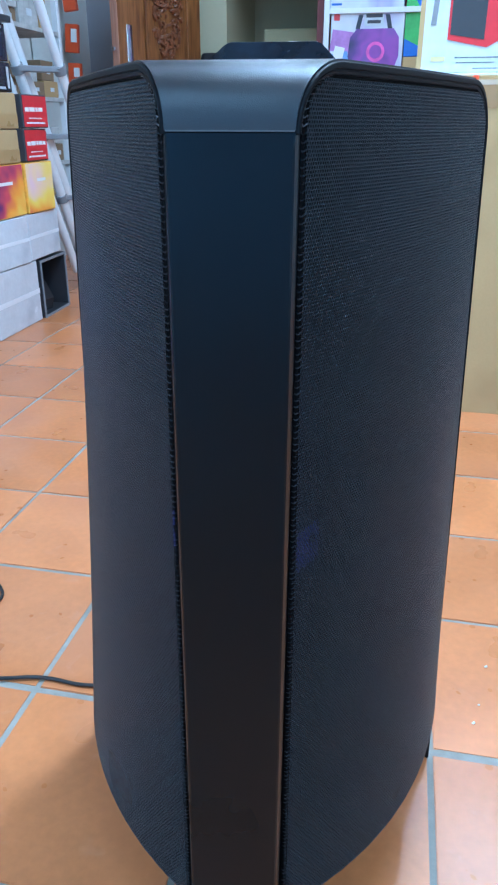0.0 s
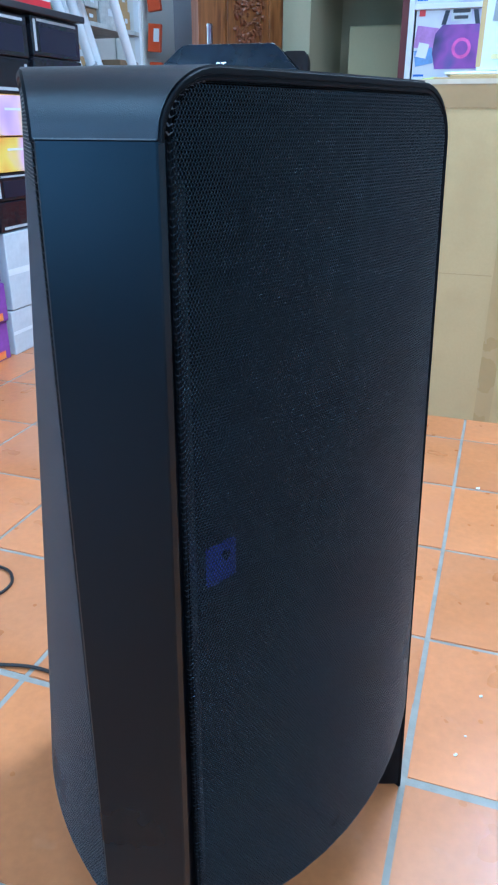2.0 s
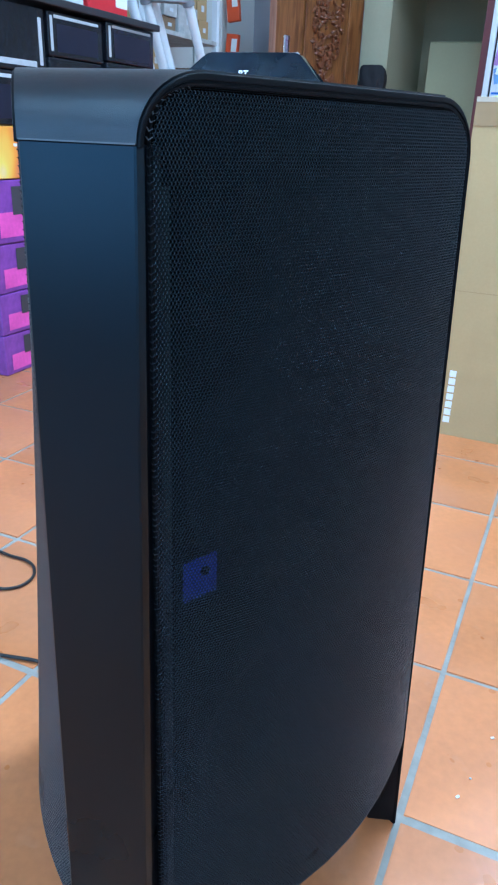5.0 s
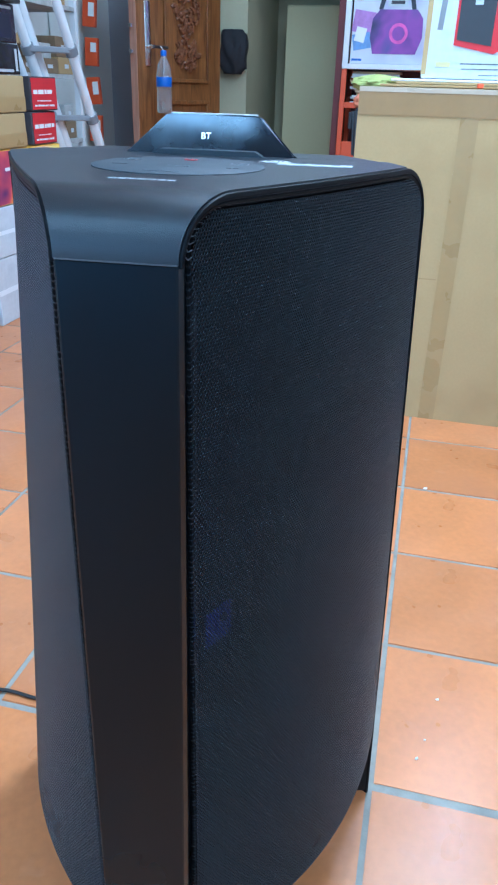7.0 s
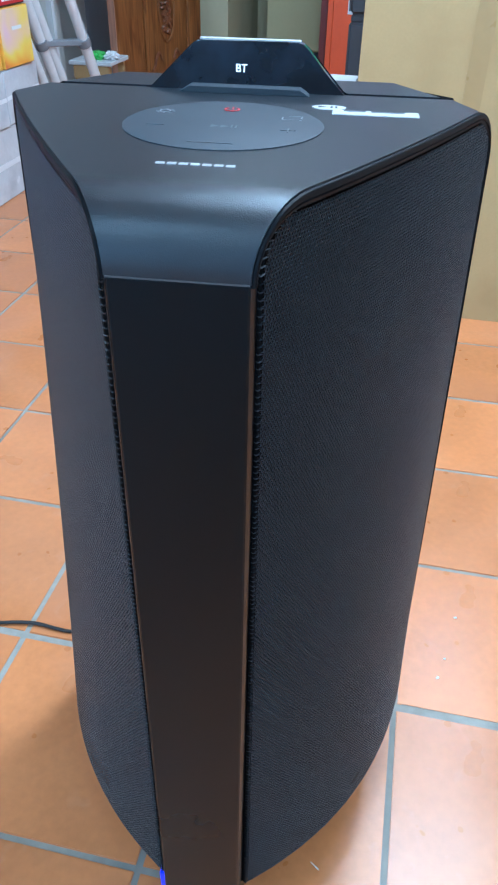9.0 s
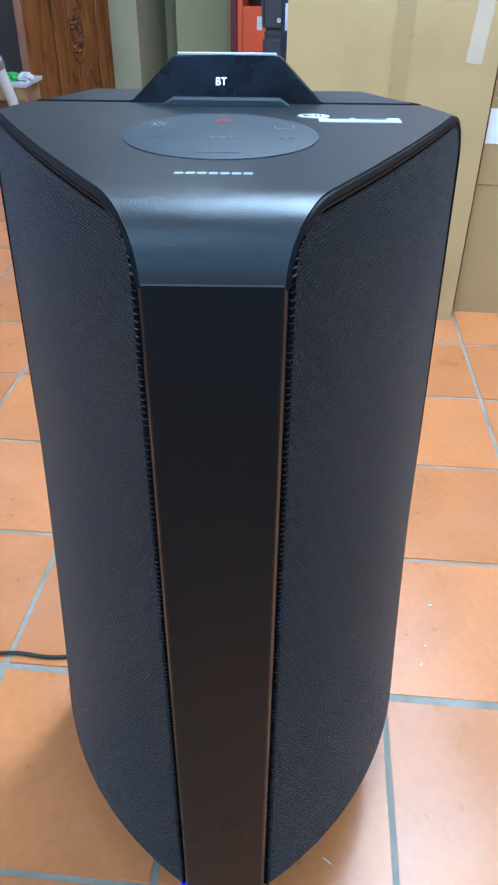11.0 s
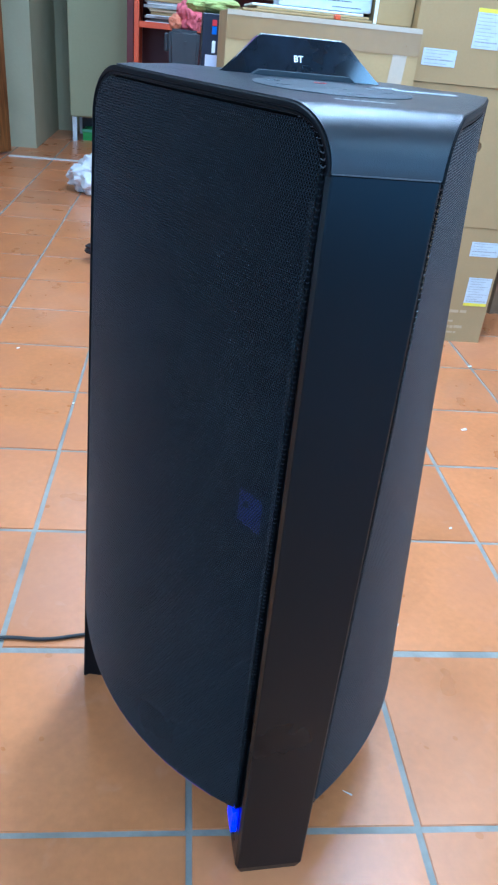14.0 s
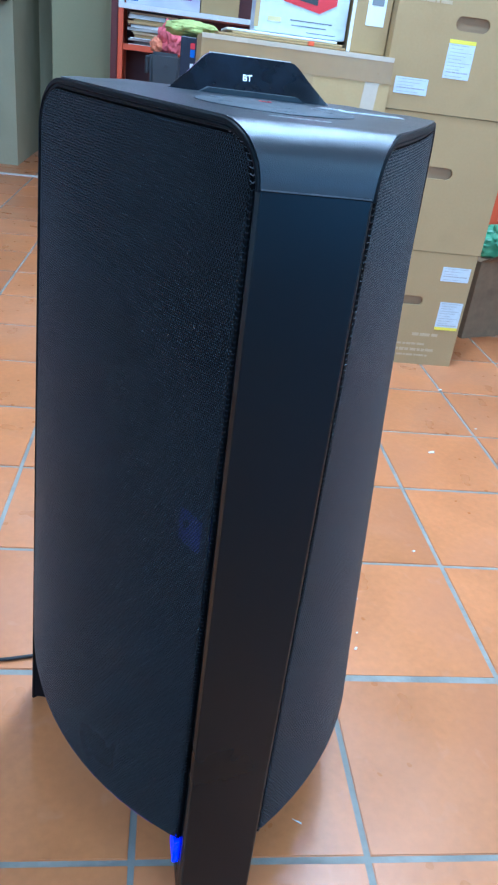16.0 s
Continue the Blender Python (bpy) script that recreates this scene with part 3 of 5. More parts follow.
for r in range(nrow - 1):
    for j in range(12):
        bm.faces.new((ring_t[r][j], ring_t[r][j + 1], ring_t[r + 1][j + 1], ring_t[r + 1][j]))
        bm.faces.new((under[r][j], under[r + 1][j], under[r + 1][j + 1], under[r][j + 1]))
    for j in (0, 12):
        bm.faces.new((ring_t[r][j], ring_t[r + 1][j], under[r + 1][j], under[r][j]))
for r in (0, nrow - 1):
    for j in range(12):
        bm.faces.new((ring_t[r][j], ring_t[r][j + 1], under[r][j + 1], under[r][j]))
part("top_cover", bm, "cover", SPK, "finely textured black plastic top rolling over the front edge", smooth=True)

# front pillar, which is also the front leg
bm = bmesh.new()
pz = [0.0, 0.004, 0.012, 0.05, 0.1, 0.2, 0.35, 0.5, 0.65, 0.75, Z_SEAM - 0.0014, Z_SEAM - 0.0005]
ringlist = []
for z in pz:
    k = z / Z_SEAM
    y0 = -0.011 + (0.011 + Y_SEAM) * k
    low = 0.004 * (1 - z / 0.012) if z < 0.012 else 0.0
    wf, wo = 0.0386 - low, 0.0416 - low
    yy = y0 + low * 0.7 + (0.0009 if z > Z_SEAM - 0.001 else 0)
    ring = [(-wo, 0.045), (-wo, yy + 0.0058), (-wo + 0.0005, yy + 0.0046), (-wf - 0.0007, yy + 0.0008), (-wf + 0.0007, yy)]
    ring += [(-x, y) for x, y in ring[::-1]]
    ringlist.append([(x + SHIFT, y, z) for x, y in ring])
part("front_pillar", sweep(ringlist, lambda i: ringlist[i], bm), "satin", SPK, "smooth satin black front pillar ending in a leg")


# strip far paler than the pillar: the bevel's highlight as colour
part("seam_line", box(SHIFT - 0.0388, SHIFT + 0.0388, Y_SEAM - 0.0004, Y_SEAM + 0.003, Z_SEAM - 0.0006, Z_SEAM + 0.0003), "seam", SPK, "fine seam under the cover, its bevel's highlight painted in")


def corner_path(top, u0, u1, rf, rb, rz_f, rz_b, z_low):
    """A way in (u, z): up the pillar, round, along the top edge, round, down the back leg."""
    zc = top - rz_f
    pts = [(u0, z_low + (zc - z_low) * k / 9) for k in range(10)]
    for i in range(1, 11):
        a = radians(90 * i / 10)
        pts.append((u0 + rf * (1 - math.cos(a)), zc + rz_f * math.sin(a)))
    pts += [(u0 + rf + (u1 - rb - u0 - rf) * k / 9, top) for k in range(1, 10)]
    zb = top - rz_b
    for i in range(1, 11):
        a = radians(90 * i / 10)
        pts.append((u1 - rb + rb * math.sin(a), zb + rz_b * math.cos(a)))
    pts += [(u1, zb + (z_low - zb) * k / 9) for k in range(1, 10)]
    return pts


for side in (1, -1):
    pts = corner_path(Z_TOP - 0.0012, U_FRONT, 1.0, 0.140, U_TIP, 0.040, 0.046, 0.0)
    pts[9:10] = [(U_FRONT, 0.7975), (U_FRONT, 0.8012), (U_FRONT, pts[9][1] + 0.0004)]
    c3 = [panel(u, z, side) for u, z in pts]

    def rim_ring(i, side=side, pts=pts, c3=c3):
        t = (c3[min(i + 1, len(c3) - 1)] - c3[max(i - 1, 0)]).normalized()
        u, z = pts[i]
        nrm = (panel(u, z, side, 0.01) - panel(u, z, side)).normalized()
        inn = nrm.cross(t).normalized() * (-1 if side > 0 else 1)
        top = min(1.0, max(0.0, (u - 0.02) / 0.10)) * min(1.0, max(0.0, (0.985 - u) / 0.06))
        wide = 0.0040 + 0.0036 * top
        sink = 0.014 * min(1.0, max(0.0, (0.801 - z) / 0.003)) if u < 0.1 else 0.0
        p = c3[i] - nrm * sink
        return [p + nrm * 0.0002, p + nrm * 0.0012 + inn * 0.0006, p + nrm * 0.0015 + inn * 0.0016, p + nrm * 0.0013 + inn * wide * 0.52, p + nrm * 0.0002 + inn * wide * 0.58,
                p + nrm * 0.0002 + inn * wide * 0.66, p + nrm * 0.0009 + inn * wide * 0.72, p + nrm * 0.0006 + inn * (wide - 0.0004), p - nrm * 0.0006 + inn * wide, p - nrm * 0.015 + inn * wide, p - nrm * 0.015]

    part("grille_rim", sweep(pts, rim_ring), "rim", SPK, "narrow black rim framing the grille", smooth=True)
    # back leg: wedge below the body
    bm = bmesh.new()
    legs = []
    for z in (0.0, 0.006, 0.06, 0.14, 0.2):
        b = back_edge(z)
        s = 0.003 if z < 0.003 else 0.0
        legs.append([((b.x - s) * side, b.y - 0.002 + s, z), ((b.x - 0.034) * side, b.y - 0.010 + s, z), ((b.x - 0.050) * side, b.y + 0.010, z), ((b.x - 0.04) * side, b.y + 0.04, z), ((b.x - 0.008) * side, b.y + 0.03, z)])
    part("back_leg", sweep(legs, lambda i: legs[i], bm), "rim", SPK, "black back leg", smooth=True)

# body behind the grilles, with a flat baffle on either side
def baffle(u, z, side, depth):
    f, b = front_edge(z, side), back_edge(z)
    d = b - f
    nrm = Vector((d.y, -d.x, 0)).normalized()
    p = f + d * u - nrm * depth
    return Vector((p.x * side, p.y, p.z))


body = []
for z in (Z_LOW + 0.04, 0.2, 0.5, 0.82, 0.836):
    k = z / Z_TOP
    ring = [baffle(0.97, z, -1, 0.030), baffle(0.10, z, -1, 0.030), baffle(0.10, z, 1, 0.030), baffle(0.97, z, 1, 0.030)]
    ring += [Vector((0.200 - 0.030 * k, 0.338, z)), Vector((0.15 - 0.02 * k, 0.372, z)), Vector((-0.15 + 0.02 * k, 0.372, z)), Vector((-0.200 + 0.030 * k, 0.338, z))]
    body.append(ring)
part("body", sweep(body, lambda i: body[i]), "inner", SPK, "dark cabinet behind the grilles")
# recessed channel between rim and grille, and the underside that closes the bulge
for side in (1, -1):
    bm = bmesh.new()
    us = [i / 24 for i in range(25)]
    low = [bm.verts.new(panel(u, z_low(u), side, -0.0045)) for u in us]
    inn = [bm.verts.new(baffle(u, 0.155, side, 0.036)) for u in us]
    for i in range(24):
        bm.faces.new((low[i], low[i + 1], inn[i + 1], inn[i]))
    bmesh.ops.extrude_face_region(bm, geom=list(bm.faces))
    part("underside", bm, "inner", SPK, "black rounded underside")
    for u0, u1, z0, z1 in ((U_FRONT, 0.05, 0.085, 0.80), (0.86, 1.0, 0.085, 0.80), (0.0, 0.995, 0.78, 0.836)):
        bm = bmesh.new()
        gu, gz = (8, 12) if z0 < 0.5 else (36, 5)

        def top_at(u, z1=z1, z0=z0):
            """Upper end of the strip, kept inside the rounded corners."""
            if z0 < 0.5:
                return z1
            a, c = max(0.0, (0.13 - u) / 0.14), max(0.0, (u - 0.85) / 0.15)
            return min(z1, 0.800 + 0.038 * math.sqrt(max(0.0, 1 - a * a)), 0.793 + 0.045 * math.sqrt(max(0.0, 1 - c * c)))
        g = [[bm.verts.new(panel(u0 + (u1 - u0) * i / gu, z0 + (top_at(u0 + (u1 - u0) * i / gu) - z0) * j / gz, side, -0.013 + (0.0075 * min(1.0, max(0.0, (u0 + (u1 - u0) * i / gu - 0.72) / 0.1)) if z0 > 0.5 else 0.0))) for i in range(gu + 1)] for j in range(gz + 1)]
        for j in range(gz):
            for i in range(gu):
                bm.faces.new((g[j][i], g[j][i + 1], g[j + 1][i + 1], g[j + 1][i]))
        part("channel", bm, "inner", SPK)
bm = bmesh.new()
sh = []
for z in (0.80, 0.838, 0.842):
    s = 0.002 if z > 0.84 else 0.0
    sh.append([(-0.158 + s, 0.305, z), (-0.122 + s, 0.362 - s, z), (0.122 - s, 0.362 - s, z), (0.158 - s, 0.305, z)])
part("rear_cover", sweep(sh, lambda i: sh[i], bm), "cover", SPK, "black rear top plate", smooth=True)
part("trim_strip", box(-0.160, 0.160, 0.2925, 0.3045, 0.815, 0.8405, 0.001), "gloss", SPK, "glossy black strip under the display")


# perforated steel grilles with staggered round holes
GU0, GU1, GZ1 = 0.019, 0.985, 0.8336
PITCH, HOLE = 0.0027, 0.00101
ROW = PITCH * math.sqrt(3) / 2


def grille(side):
    zs0, zs1 = Z_LOW, GZ1
    nc, nr = int((GU1 - GU0) * 0.348 / PITCH), int((zs1 - zs0) / ROW)
    colw = (GU1 - GU0) / nc
    rf, rb, rz_f, rz_b = 0.085, 0.115, 0.030, 0.036
    cells_u, cells_z = [], []
    for r in range(nr):
        z = zs0 + (r + 0.5) * ROW
        for c in range(nc):
            u = GU0 + (c + 0.25 + 0.5 * (r % 2)) * colw
            if z < z_low(u):
                continue
            du0, du1, dz1 = u - GU0, GU1 - u, zs1 - z
            if dz1 < rz_f and du0 < rf and ((1 - du0 / rf) ** 2 + (1 - dz1 / rz_f) ** 2) > 1:
                continue
            if dz1 < rz_b and du1 < rb and ((1 - du1 / rb) ** 2 + (1 - dz1 / rz_b) ** 2) > 1:
                continue
            cells_u.append(u); cells_z.append(z)
    cu, cz = np.array(cells_u), np.array(cells_z)

    def surf(u, z, out):
        k = z / Z_TOP
        fx, fy = HALF + SHIFT * side, 0.002 + 0.008 * k
        bx, by = 0.230 - 0.030 * k, 0.313 - 0.016 * k
        dx, dy = bx - fx, by - fy
        ln = np.hypot(dx, dy)
        sag = 0.049 - 0.043 * np.clip((z - 0.1) / 0.72, 0, 1) ** 0.9
        edge = np.minimum(np.minimum(u - GU0 + 0.006, GU1 + 0.006 - u) / 0.008, np.minimum((zs1 + 0.003 - z) / 0.007, (z - zs0 - 0.040 * u + 0.003) / 0.007))
        lift = out - 0.0020 * (1 - np.clip(edge, 0, 1)) ** 2
        off = sag * 4 * u * (1 - u) + lift
        return np.stack([(fx + dx * u + dy / ln * off) * side, fy + dy * u - dx / ln * off, z], -1)

    # a cell of the sheet: six-sided outside, a round hole with a rolled edge inside
    k6 = np.arange(6)
    jn = (k6 + 1) % 6
    ang = np.radians(60 * k6 + 30)
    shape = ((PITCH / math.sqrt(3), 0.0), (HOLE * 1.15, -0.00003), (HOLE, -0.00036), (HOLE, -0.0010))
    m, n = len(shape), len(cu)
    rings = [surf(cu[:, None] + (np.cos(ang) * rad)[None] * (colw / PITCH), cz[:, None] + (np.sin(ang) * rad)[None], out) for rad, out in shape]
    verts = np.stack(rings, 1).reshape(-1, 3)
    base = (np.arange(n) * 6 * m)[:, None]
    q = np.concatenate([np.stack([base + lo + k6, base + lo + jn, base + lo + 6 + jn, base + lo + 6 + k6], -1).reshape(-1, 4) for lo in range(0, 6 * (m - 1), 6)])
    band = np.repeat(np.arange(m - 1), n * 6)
    if side > 0:
        q = q[:, ::-1]
    me = bpy.data.meshes.new("grille")
    me.vertices.add(len(verts)); me.vertices.foreach_set("co", verts.astype(np.float32).ravel())
    me.loops.add(q.size); me.loops.foreach_set("vertex_index", np.ascontiguousarray(q).astype(np.int32).ravel())
    me.polygons.add(len(q)); me.polygons.foreach_set("loop_start", (np.arange(len(q)) * 4).astype(np.int32))
    me.update(calc_edges=True)
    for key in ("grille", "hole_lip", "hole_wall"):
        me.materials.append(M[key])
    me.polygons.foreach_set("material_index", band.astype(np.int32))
    me.shade_smooth()
    ob = new("grille", me)
    ob.parent = SPK
    ob["label"] = "curved black perforated steel grille"
    ob["kind"] = "stuff"
    return ob


for side in (1, -1):
    grille(side)
    path = corner_path(GZ1 + 0.0010, GU0 - 0.004, GU1 + 0.003, 0.088, 0.115, 0.030, 0.036, Z_LOW - 0.002)
    path = [(u, max(z, z_low(u) - 0.002)) for u, z in path]
    path += [(u, z_low(u) - 0.002) for u in (0.9, 0.8, 0.7, 0.6, 0.5, 0.4, 0.3, 0.2, 0.1, 0.03)]
    h3 = [panel(u, z, side, -0.0038) for u, z in path]

    def hem(i, path=path, side=side, h3=h3):
        t = (h3[min(i + 1, len(h3) - 1)] - h3[max(i - 1, 0)]).normalized()
        u, z = path[i]
        nrm = (panel(u, z, side, 0.01) - panel(u, z, side)).normalized()
        inn = nrm.cross(t).normalized() * (-1 if side > 0 else 1)
        p = h3[i]
        return [p, p + nrm * 0.0018 + inn * 0.0002, p + nrm * 0.0028 + inn * 0.0008, p + nrm * 0.0030 + inn * 0.0014, p + nrm * 0.0018 + inn * 0.0016, p - nrm * 0.008]

    part("grille_hem", sweep(path, hem), "hem", SPK, "folded edge of the grille", smooth=True)
    # rolled edge of the sheet: the lower lip of each half-open hole, small dashes along the top
    teeth, worn = bmesh.new(), bmesh.new()
    run = [panel(u, z, side, -0.0008) for u, z in path]
    left = 0.0
    for i in range(28):
        a, b = run[i], run[i + 1]
        t = (b - a).normalized()
        u, z = path[i]
        nrm = (panel(u, z, side, 0.01) - panel(u, z, side)).normalized()
        inn = nrm.cross(t).normalized() * (-1 if side > 0 else 1)
        s, ln = left, (b - a).length
        # lips on the upper corner go into worn for a paler, painted highlight
        lip = worn if z > 0.79 and u < 0.10 else teeth
        k = 1.0 if lip is worn else 0.66 if z < 0.79 else 0.40
        while s < ln:
            c = a + t * s
            arms = [c - inn * 0.0012 * k + t * 0.0018 * k - nrm * 0.0013, c - nrm * 0.0002, c + inn * 0.0014 * k + t * 0.0017 * k + nrm * 0.0011]
            for p, q in ((arms[0], arms[1]), (arms[1], arms[2])):
                w, d = t * 0.00028, nrm * 0.0006
                v = [lip.verts.new(x) for x in (p - w - d, p + w - d, p + w * 0.5 + d, q - w - d, q + w - d, q + w * 0.5 + d)]
                for f in ((0, 1, 4, 3), (1, 2, 5, 4), (2, 0, 3, 5), (0, 2, 1), (3, 4, 5)):
                    lip.faces.new([v[n] for n in f])
            s += ROW * 2
        left = s - ln
    cn = part("grille_corner_edge", worn, "edge_worn", SPK, "corner of the grille edge with its highlight painted in")
    cn["kind"] = "stuff"
    ed = part("grille_edge", teeth, "edge", SPK, "cut saw-toothed edge of the grille")
    ed["kind"] = "stuff"

# drivers that show faintly behind each grille
for side in (1, -1):
    for zc, rr in ((0.27, 0.120), (0.56, 0.115)):
        c = baffle(0.5, zc, side, 0.029)
        d = back_edge(zc) - front_edge(zc)
        nrm = Vector((d.y * side, -d.x, 0)).normalized()
        m = Matrix.Translation(c) @ nrm.to_track_quat("Z", "Y").to_matrix().to_4x4()
        part("woofer", lathe([(rr, -0.004), (rr, 0.006), (rr - 0.006, 0.010), (rr - 0.018, 0.006), (rr - 0.026, 0.010), (0.04, 0.001), (0.036, 0.006), (0.015, 0.010), (0.002, 0.011)], 40, m=m), "cone", SPK, "woofer cone with rubber surround", smooth=True)
    c = baffle(0.5, 0.745, side, 0.029)
    d = back_edge(0.745) - front_edge(0.745)
    m = Matrix.Translation(c) @ Vector((d.y * side, -d.x, 0)).normalized().to_track_quat("Z", "Y").to_matrix().to_4x4()
    part("tweeter", lathe([(0.045, -0.002), (0.045, 0.006), (0.036, 0.008), (0.016, 0.003), (0.012, 0.007), (0.002, 0.010)], 28, m=m), "cone", SPK, "small horn tweeter", smooth=True)

# light modules behind the grilles near the pillar, and a light bar under the body beside the front leg
for side in (1, -1):
    c, cx = baffle(0.178, 0.482, side, 0.024), baffle(0.30, 0.482, side, 0.024)
    along = (cx - c).normalized()
    m = Matrix.Translation(c) @ Matrix((along, along.cross(Vector((0, 0, 1))), Vector((0, 0, 1)))).transposed().to_4x4()
    bm = box(-0.020, 0.020, -0.004, 0.004, -0.022, 0.022, 0.002)
    bmesh.ops.transform(bm, verts=bm.verts, matrix=m)
    mod = part("light_module", bm, "cone", SPK, "small square light module behind the grille")
    bm = box(-0.017, 0.017, -0.0052, 0.0052, -0.019, 0.019, 0.002)
    bmesh.ops.transform(bm, verts=bm.verts, matrix=m)
    part("lens", bm, "led_dim", mod, "dim blue lit lens")
    bm = rod((0.004, -0.007, 0.006), (0.004, 0.007, 0.006), 0.004, n=12)
    bmesh.ops.transform(bm, verts=bm.verts, matrix=m)
    part("screw", bm, "inner", mod)
part("light_bar", box(-0.0480, -0.0408, 0.006, 0.034, 0.060, 0.099, 0.001), "led_blue", SPK, "blue light bar glowing beside the front leg")

glow = [panel(u, z_low(u) - 0.004, -1, -0.004) for u in [0.10 + 0.06 * i for i in range(13)]]
part("light_strip", sweep(glow, lambda i: [glow[i] + Vector((0.002 * math.cos(a), 0, 0.002 * math.sin(a))) for a in [radians(60 * k) for k in range(6)]]), "led_violet", SPK, "dim violet light strip under the body")

# display that rises like a handle at the back
dsp = [(-0.092, 0.838), (-0.078, 0.8425), (-0.046, 0.874), (-0.041, 0.8765), (0.041, 0.8765), (0.046, 0.874), (0.078, 0.8425), (0.092, 0.838)]
bm = bmesh.new()
prism(dsp, -0.006, 0.008, bm)
for v in bm.verts:
    v.co.y += 0.296 + (v.co.z - 0.8425) * 0.45
bmesh.ops.bevel(bm, geom=list(bm.edges), offset=0.0012, segments=2, affect="EDGES")
DISP = part("display", bm, "gloss", SPK, "glossy black display with lit letters", smooth=True)
foot = [(-0.052, 0.843), (-0.044, 0.8475), (0.044, 0.8475), (0.052, 0.843)]
bm = prism(foot, 0.278, 0.2925)
part("display_lip", bm, "disc", SPK, "low raised lip before the display")
part("display_edge", box(-0.041, 0.041, 0.3130, 0.3190, 0.8754, 0.8772, 0.0005), "silver", DISP, "thin pale back edge of the display")
lean = math.degrees(math.atan(0.45))
words("display_text", "BT", 0.0086, pose(-0.0045, 0.2963, 0.8583, 90 - lean, 0, 0), "screen_led", DISP, 0.0001, 0.95, "white lit letters")

# control disc with its icons, the maker's mark as plain bars, a demo sticker
DISC = part("control_disc", lathe([(0.068, 0.8405), (0.068, 0.8436), (0.0672, 0.8440), (0.0, 0.8440)][:3], 64), "disc", SPK, "slightly raised grey round control disc", smooth=True)
DISC.matrix_local = pose(0, 0.175, 0)
ZI = 0.8441


def ring_icon(name, r0, r1, cx, cy, a0, a1, material, n=20, parent=None):
    bm = bmesh.new()
    prev = None
    for i in range(n + 1):
        a = radians(a0 + (a1 - a0) * i / n)
        cur = [bm.verts.new((cx + r * math.cos(a), cy + r * math.sin(a), ZI)) for r in (r0, r1)]
        if prev:
            bm.faces.new((prev[0], prev[1], cur[1], cur[0]))
        prev = cur
    ext = bmesh.ops.extrude_face_region(bm, geom=list(bm.faces))
    for v in [g for g in ext["geom"] if isinstance(g, bmesh.types.BMVert)]:
        v.co.z += 0.0004
    return part(name, bm, material, parent or DISC)


ring_icon("power_icon", 0.0046, 0.0057, 0.0, 0.041, 125, 415, "red_print")
part("power_icon_bar", box(-0.0006, 0.0006, 0.042, 0.049, ZI - 0.0002, ZI + 0.0002), "red_print", DISC)
ring_icon("light_icon", 0.0032, 0.0042, -0.046, 0.027, 0, 360, "icon_print")
for i in range(8):
    a = radians(45 * i)
    bmr = box(-0.0005, 0.0005, 0.0052, 0.0068, ZI - 0.0002, ZI + 0.0002)
    bmesh.ops.transform(bmr, verts=bmr.verts, matrix=Matrix.Translation((-0.046, 0.027, 0)) @ Matrix.Rotation(a, 4, "Z"))
    part("light_icon_ray", bmr, "icon_print", DISC)
bmi = box(0.038, 0.052, 0.016, 0.0168, ZI - 0.0002, ZI + 0.0002)
for bx in ((0.038, 0.0388, 0.016, 0.024), (0.0512, 0.052, 0.020, 0.028), (0.042, 0.052, 0.0272, 0.028)):
    box(*bx, ZI - 0.0002, ZI + 0.0002, bm=bmi)
part("source_icon", bmi, "icon_print", DISC)
bmi = bmesh.new()
for px in (-0.007, -0.0005):
    v = [bmi.verts.new((px + dx, dy - 0.010, ZI + 0.0001)) for dx, dy in ((0, -0.004), (0.006, 0), (0, 0.004))]
    bmi.faces.new(v)
for px in (0.0065, 0.0095):
    box(px, px + 0.0014, -0.014, -0.006, ZI - 0.0002, ZI + 0.0002, bm=bmi)
part("play_icon", bmi, "grey_print", DISC)
part("minus_icon", box(-0.050, -0.038, -0.0135, -0.0125, ZI - 0.0002, ZI + 0.0002), "grey_print", DISC)
bmi = box(0.040, 0.050, -0.0135, -0.0125, ZI - 0.0002, ZI + 0.0002)
box(0.0445, 0.0455, -0.018, -0.008, ZI - 0.0002, ZI + 0.0002, bm=bmi)
part("plus_icon", bmi, "grey_print", DISC)
part("touch_line", box(-0.014, 0.014, -0.054, -0.0532, ZI - 0.0002, ZI + 0.0002), "grey_print", DISC)
# maker's mark drawn as plain shapes
for i in range(7):
    x0 = -0.0235 + i * 0.0068
    part("brand_mark", box(x0, x0 + 0.0052, 0.0745, 0.0780, Z_TOP - 0.0002, Z_TOP + 0.0004), "silver", SPK, "silver printed brand mark drawn as bars" if i == 0 else "")
STK = part("demo_sticker", box(0.072, 0.134, 0.2205, 0.2355, Z_TOP, Z_TOP + 0.0005), "sticker", SPK, "white paper sticker on the cover")
for sx0, sx1 in ((0.080, 0.096), (0.100, 0.124)):
    part("sticker_print", box(sx0, sx1, 0.2305, 0.2345, Z_TOP + 0.0004, Z_TOP + 0.0007), "grey_print", STK)
bm = lathe([(0.0125, Z_TOP - 0.0002), (0.0125, Z_TOP + 0.0005), (0.0118, Z_TOP + 0.0006)], 28)
badge = part("sticker_badge", bm, "sticker", STK)
badge.matrix_local = pose(0.069, 0.242, 0) @ Matrix.Diagonal((1, 0.62, 1, 1))
bmi = bmesh.new()
v = [bmi.verts.new((dx, dy, Z_TOP + 0.0008)) for dx, dy in ((0.061, 0.239), (0.068, 0.242), (0.061, 0.245))]
bmi.faces.new(v)
for px in (0.070, 0.0735):
    box(px, px + 0.0016, 0.239, 0.245, Z_TOP + 0.0005, Z_TOP + 0.0008, bm=bmi)
part("badge_icon", bmi, "ink", STK)

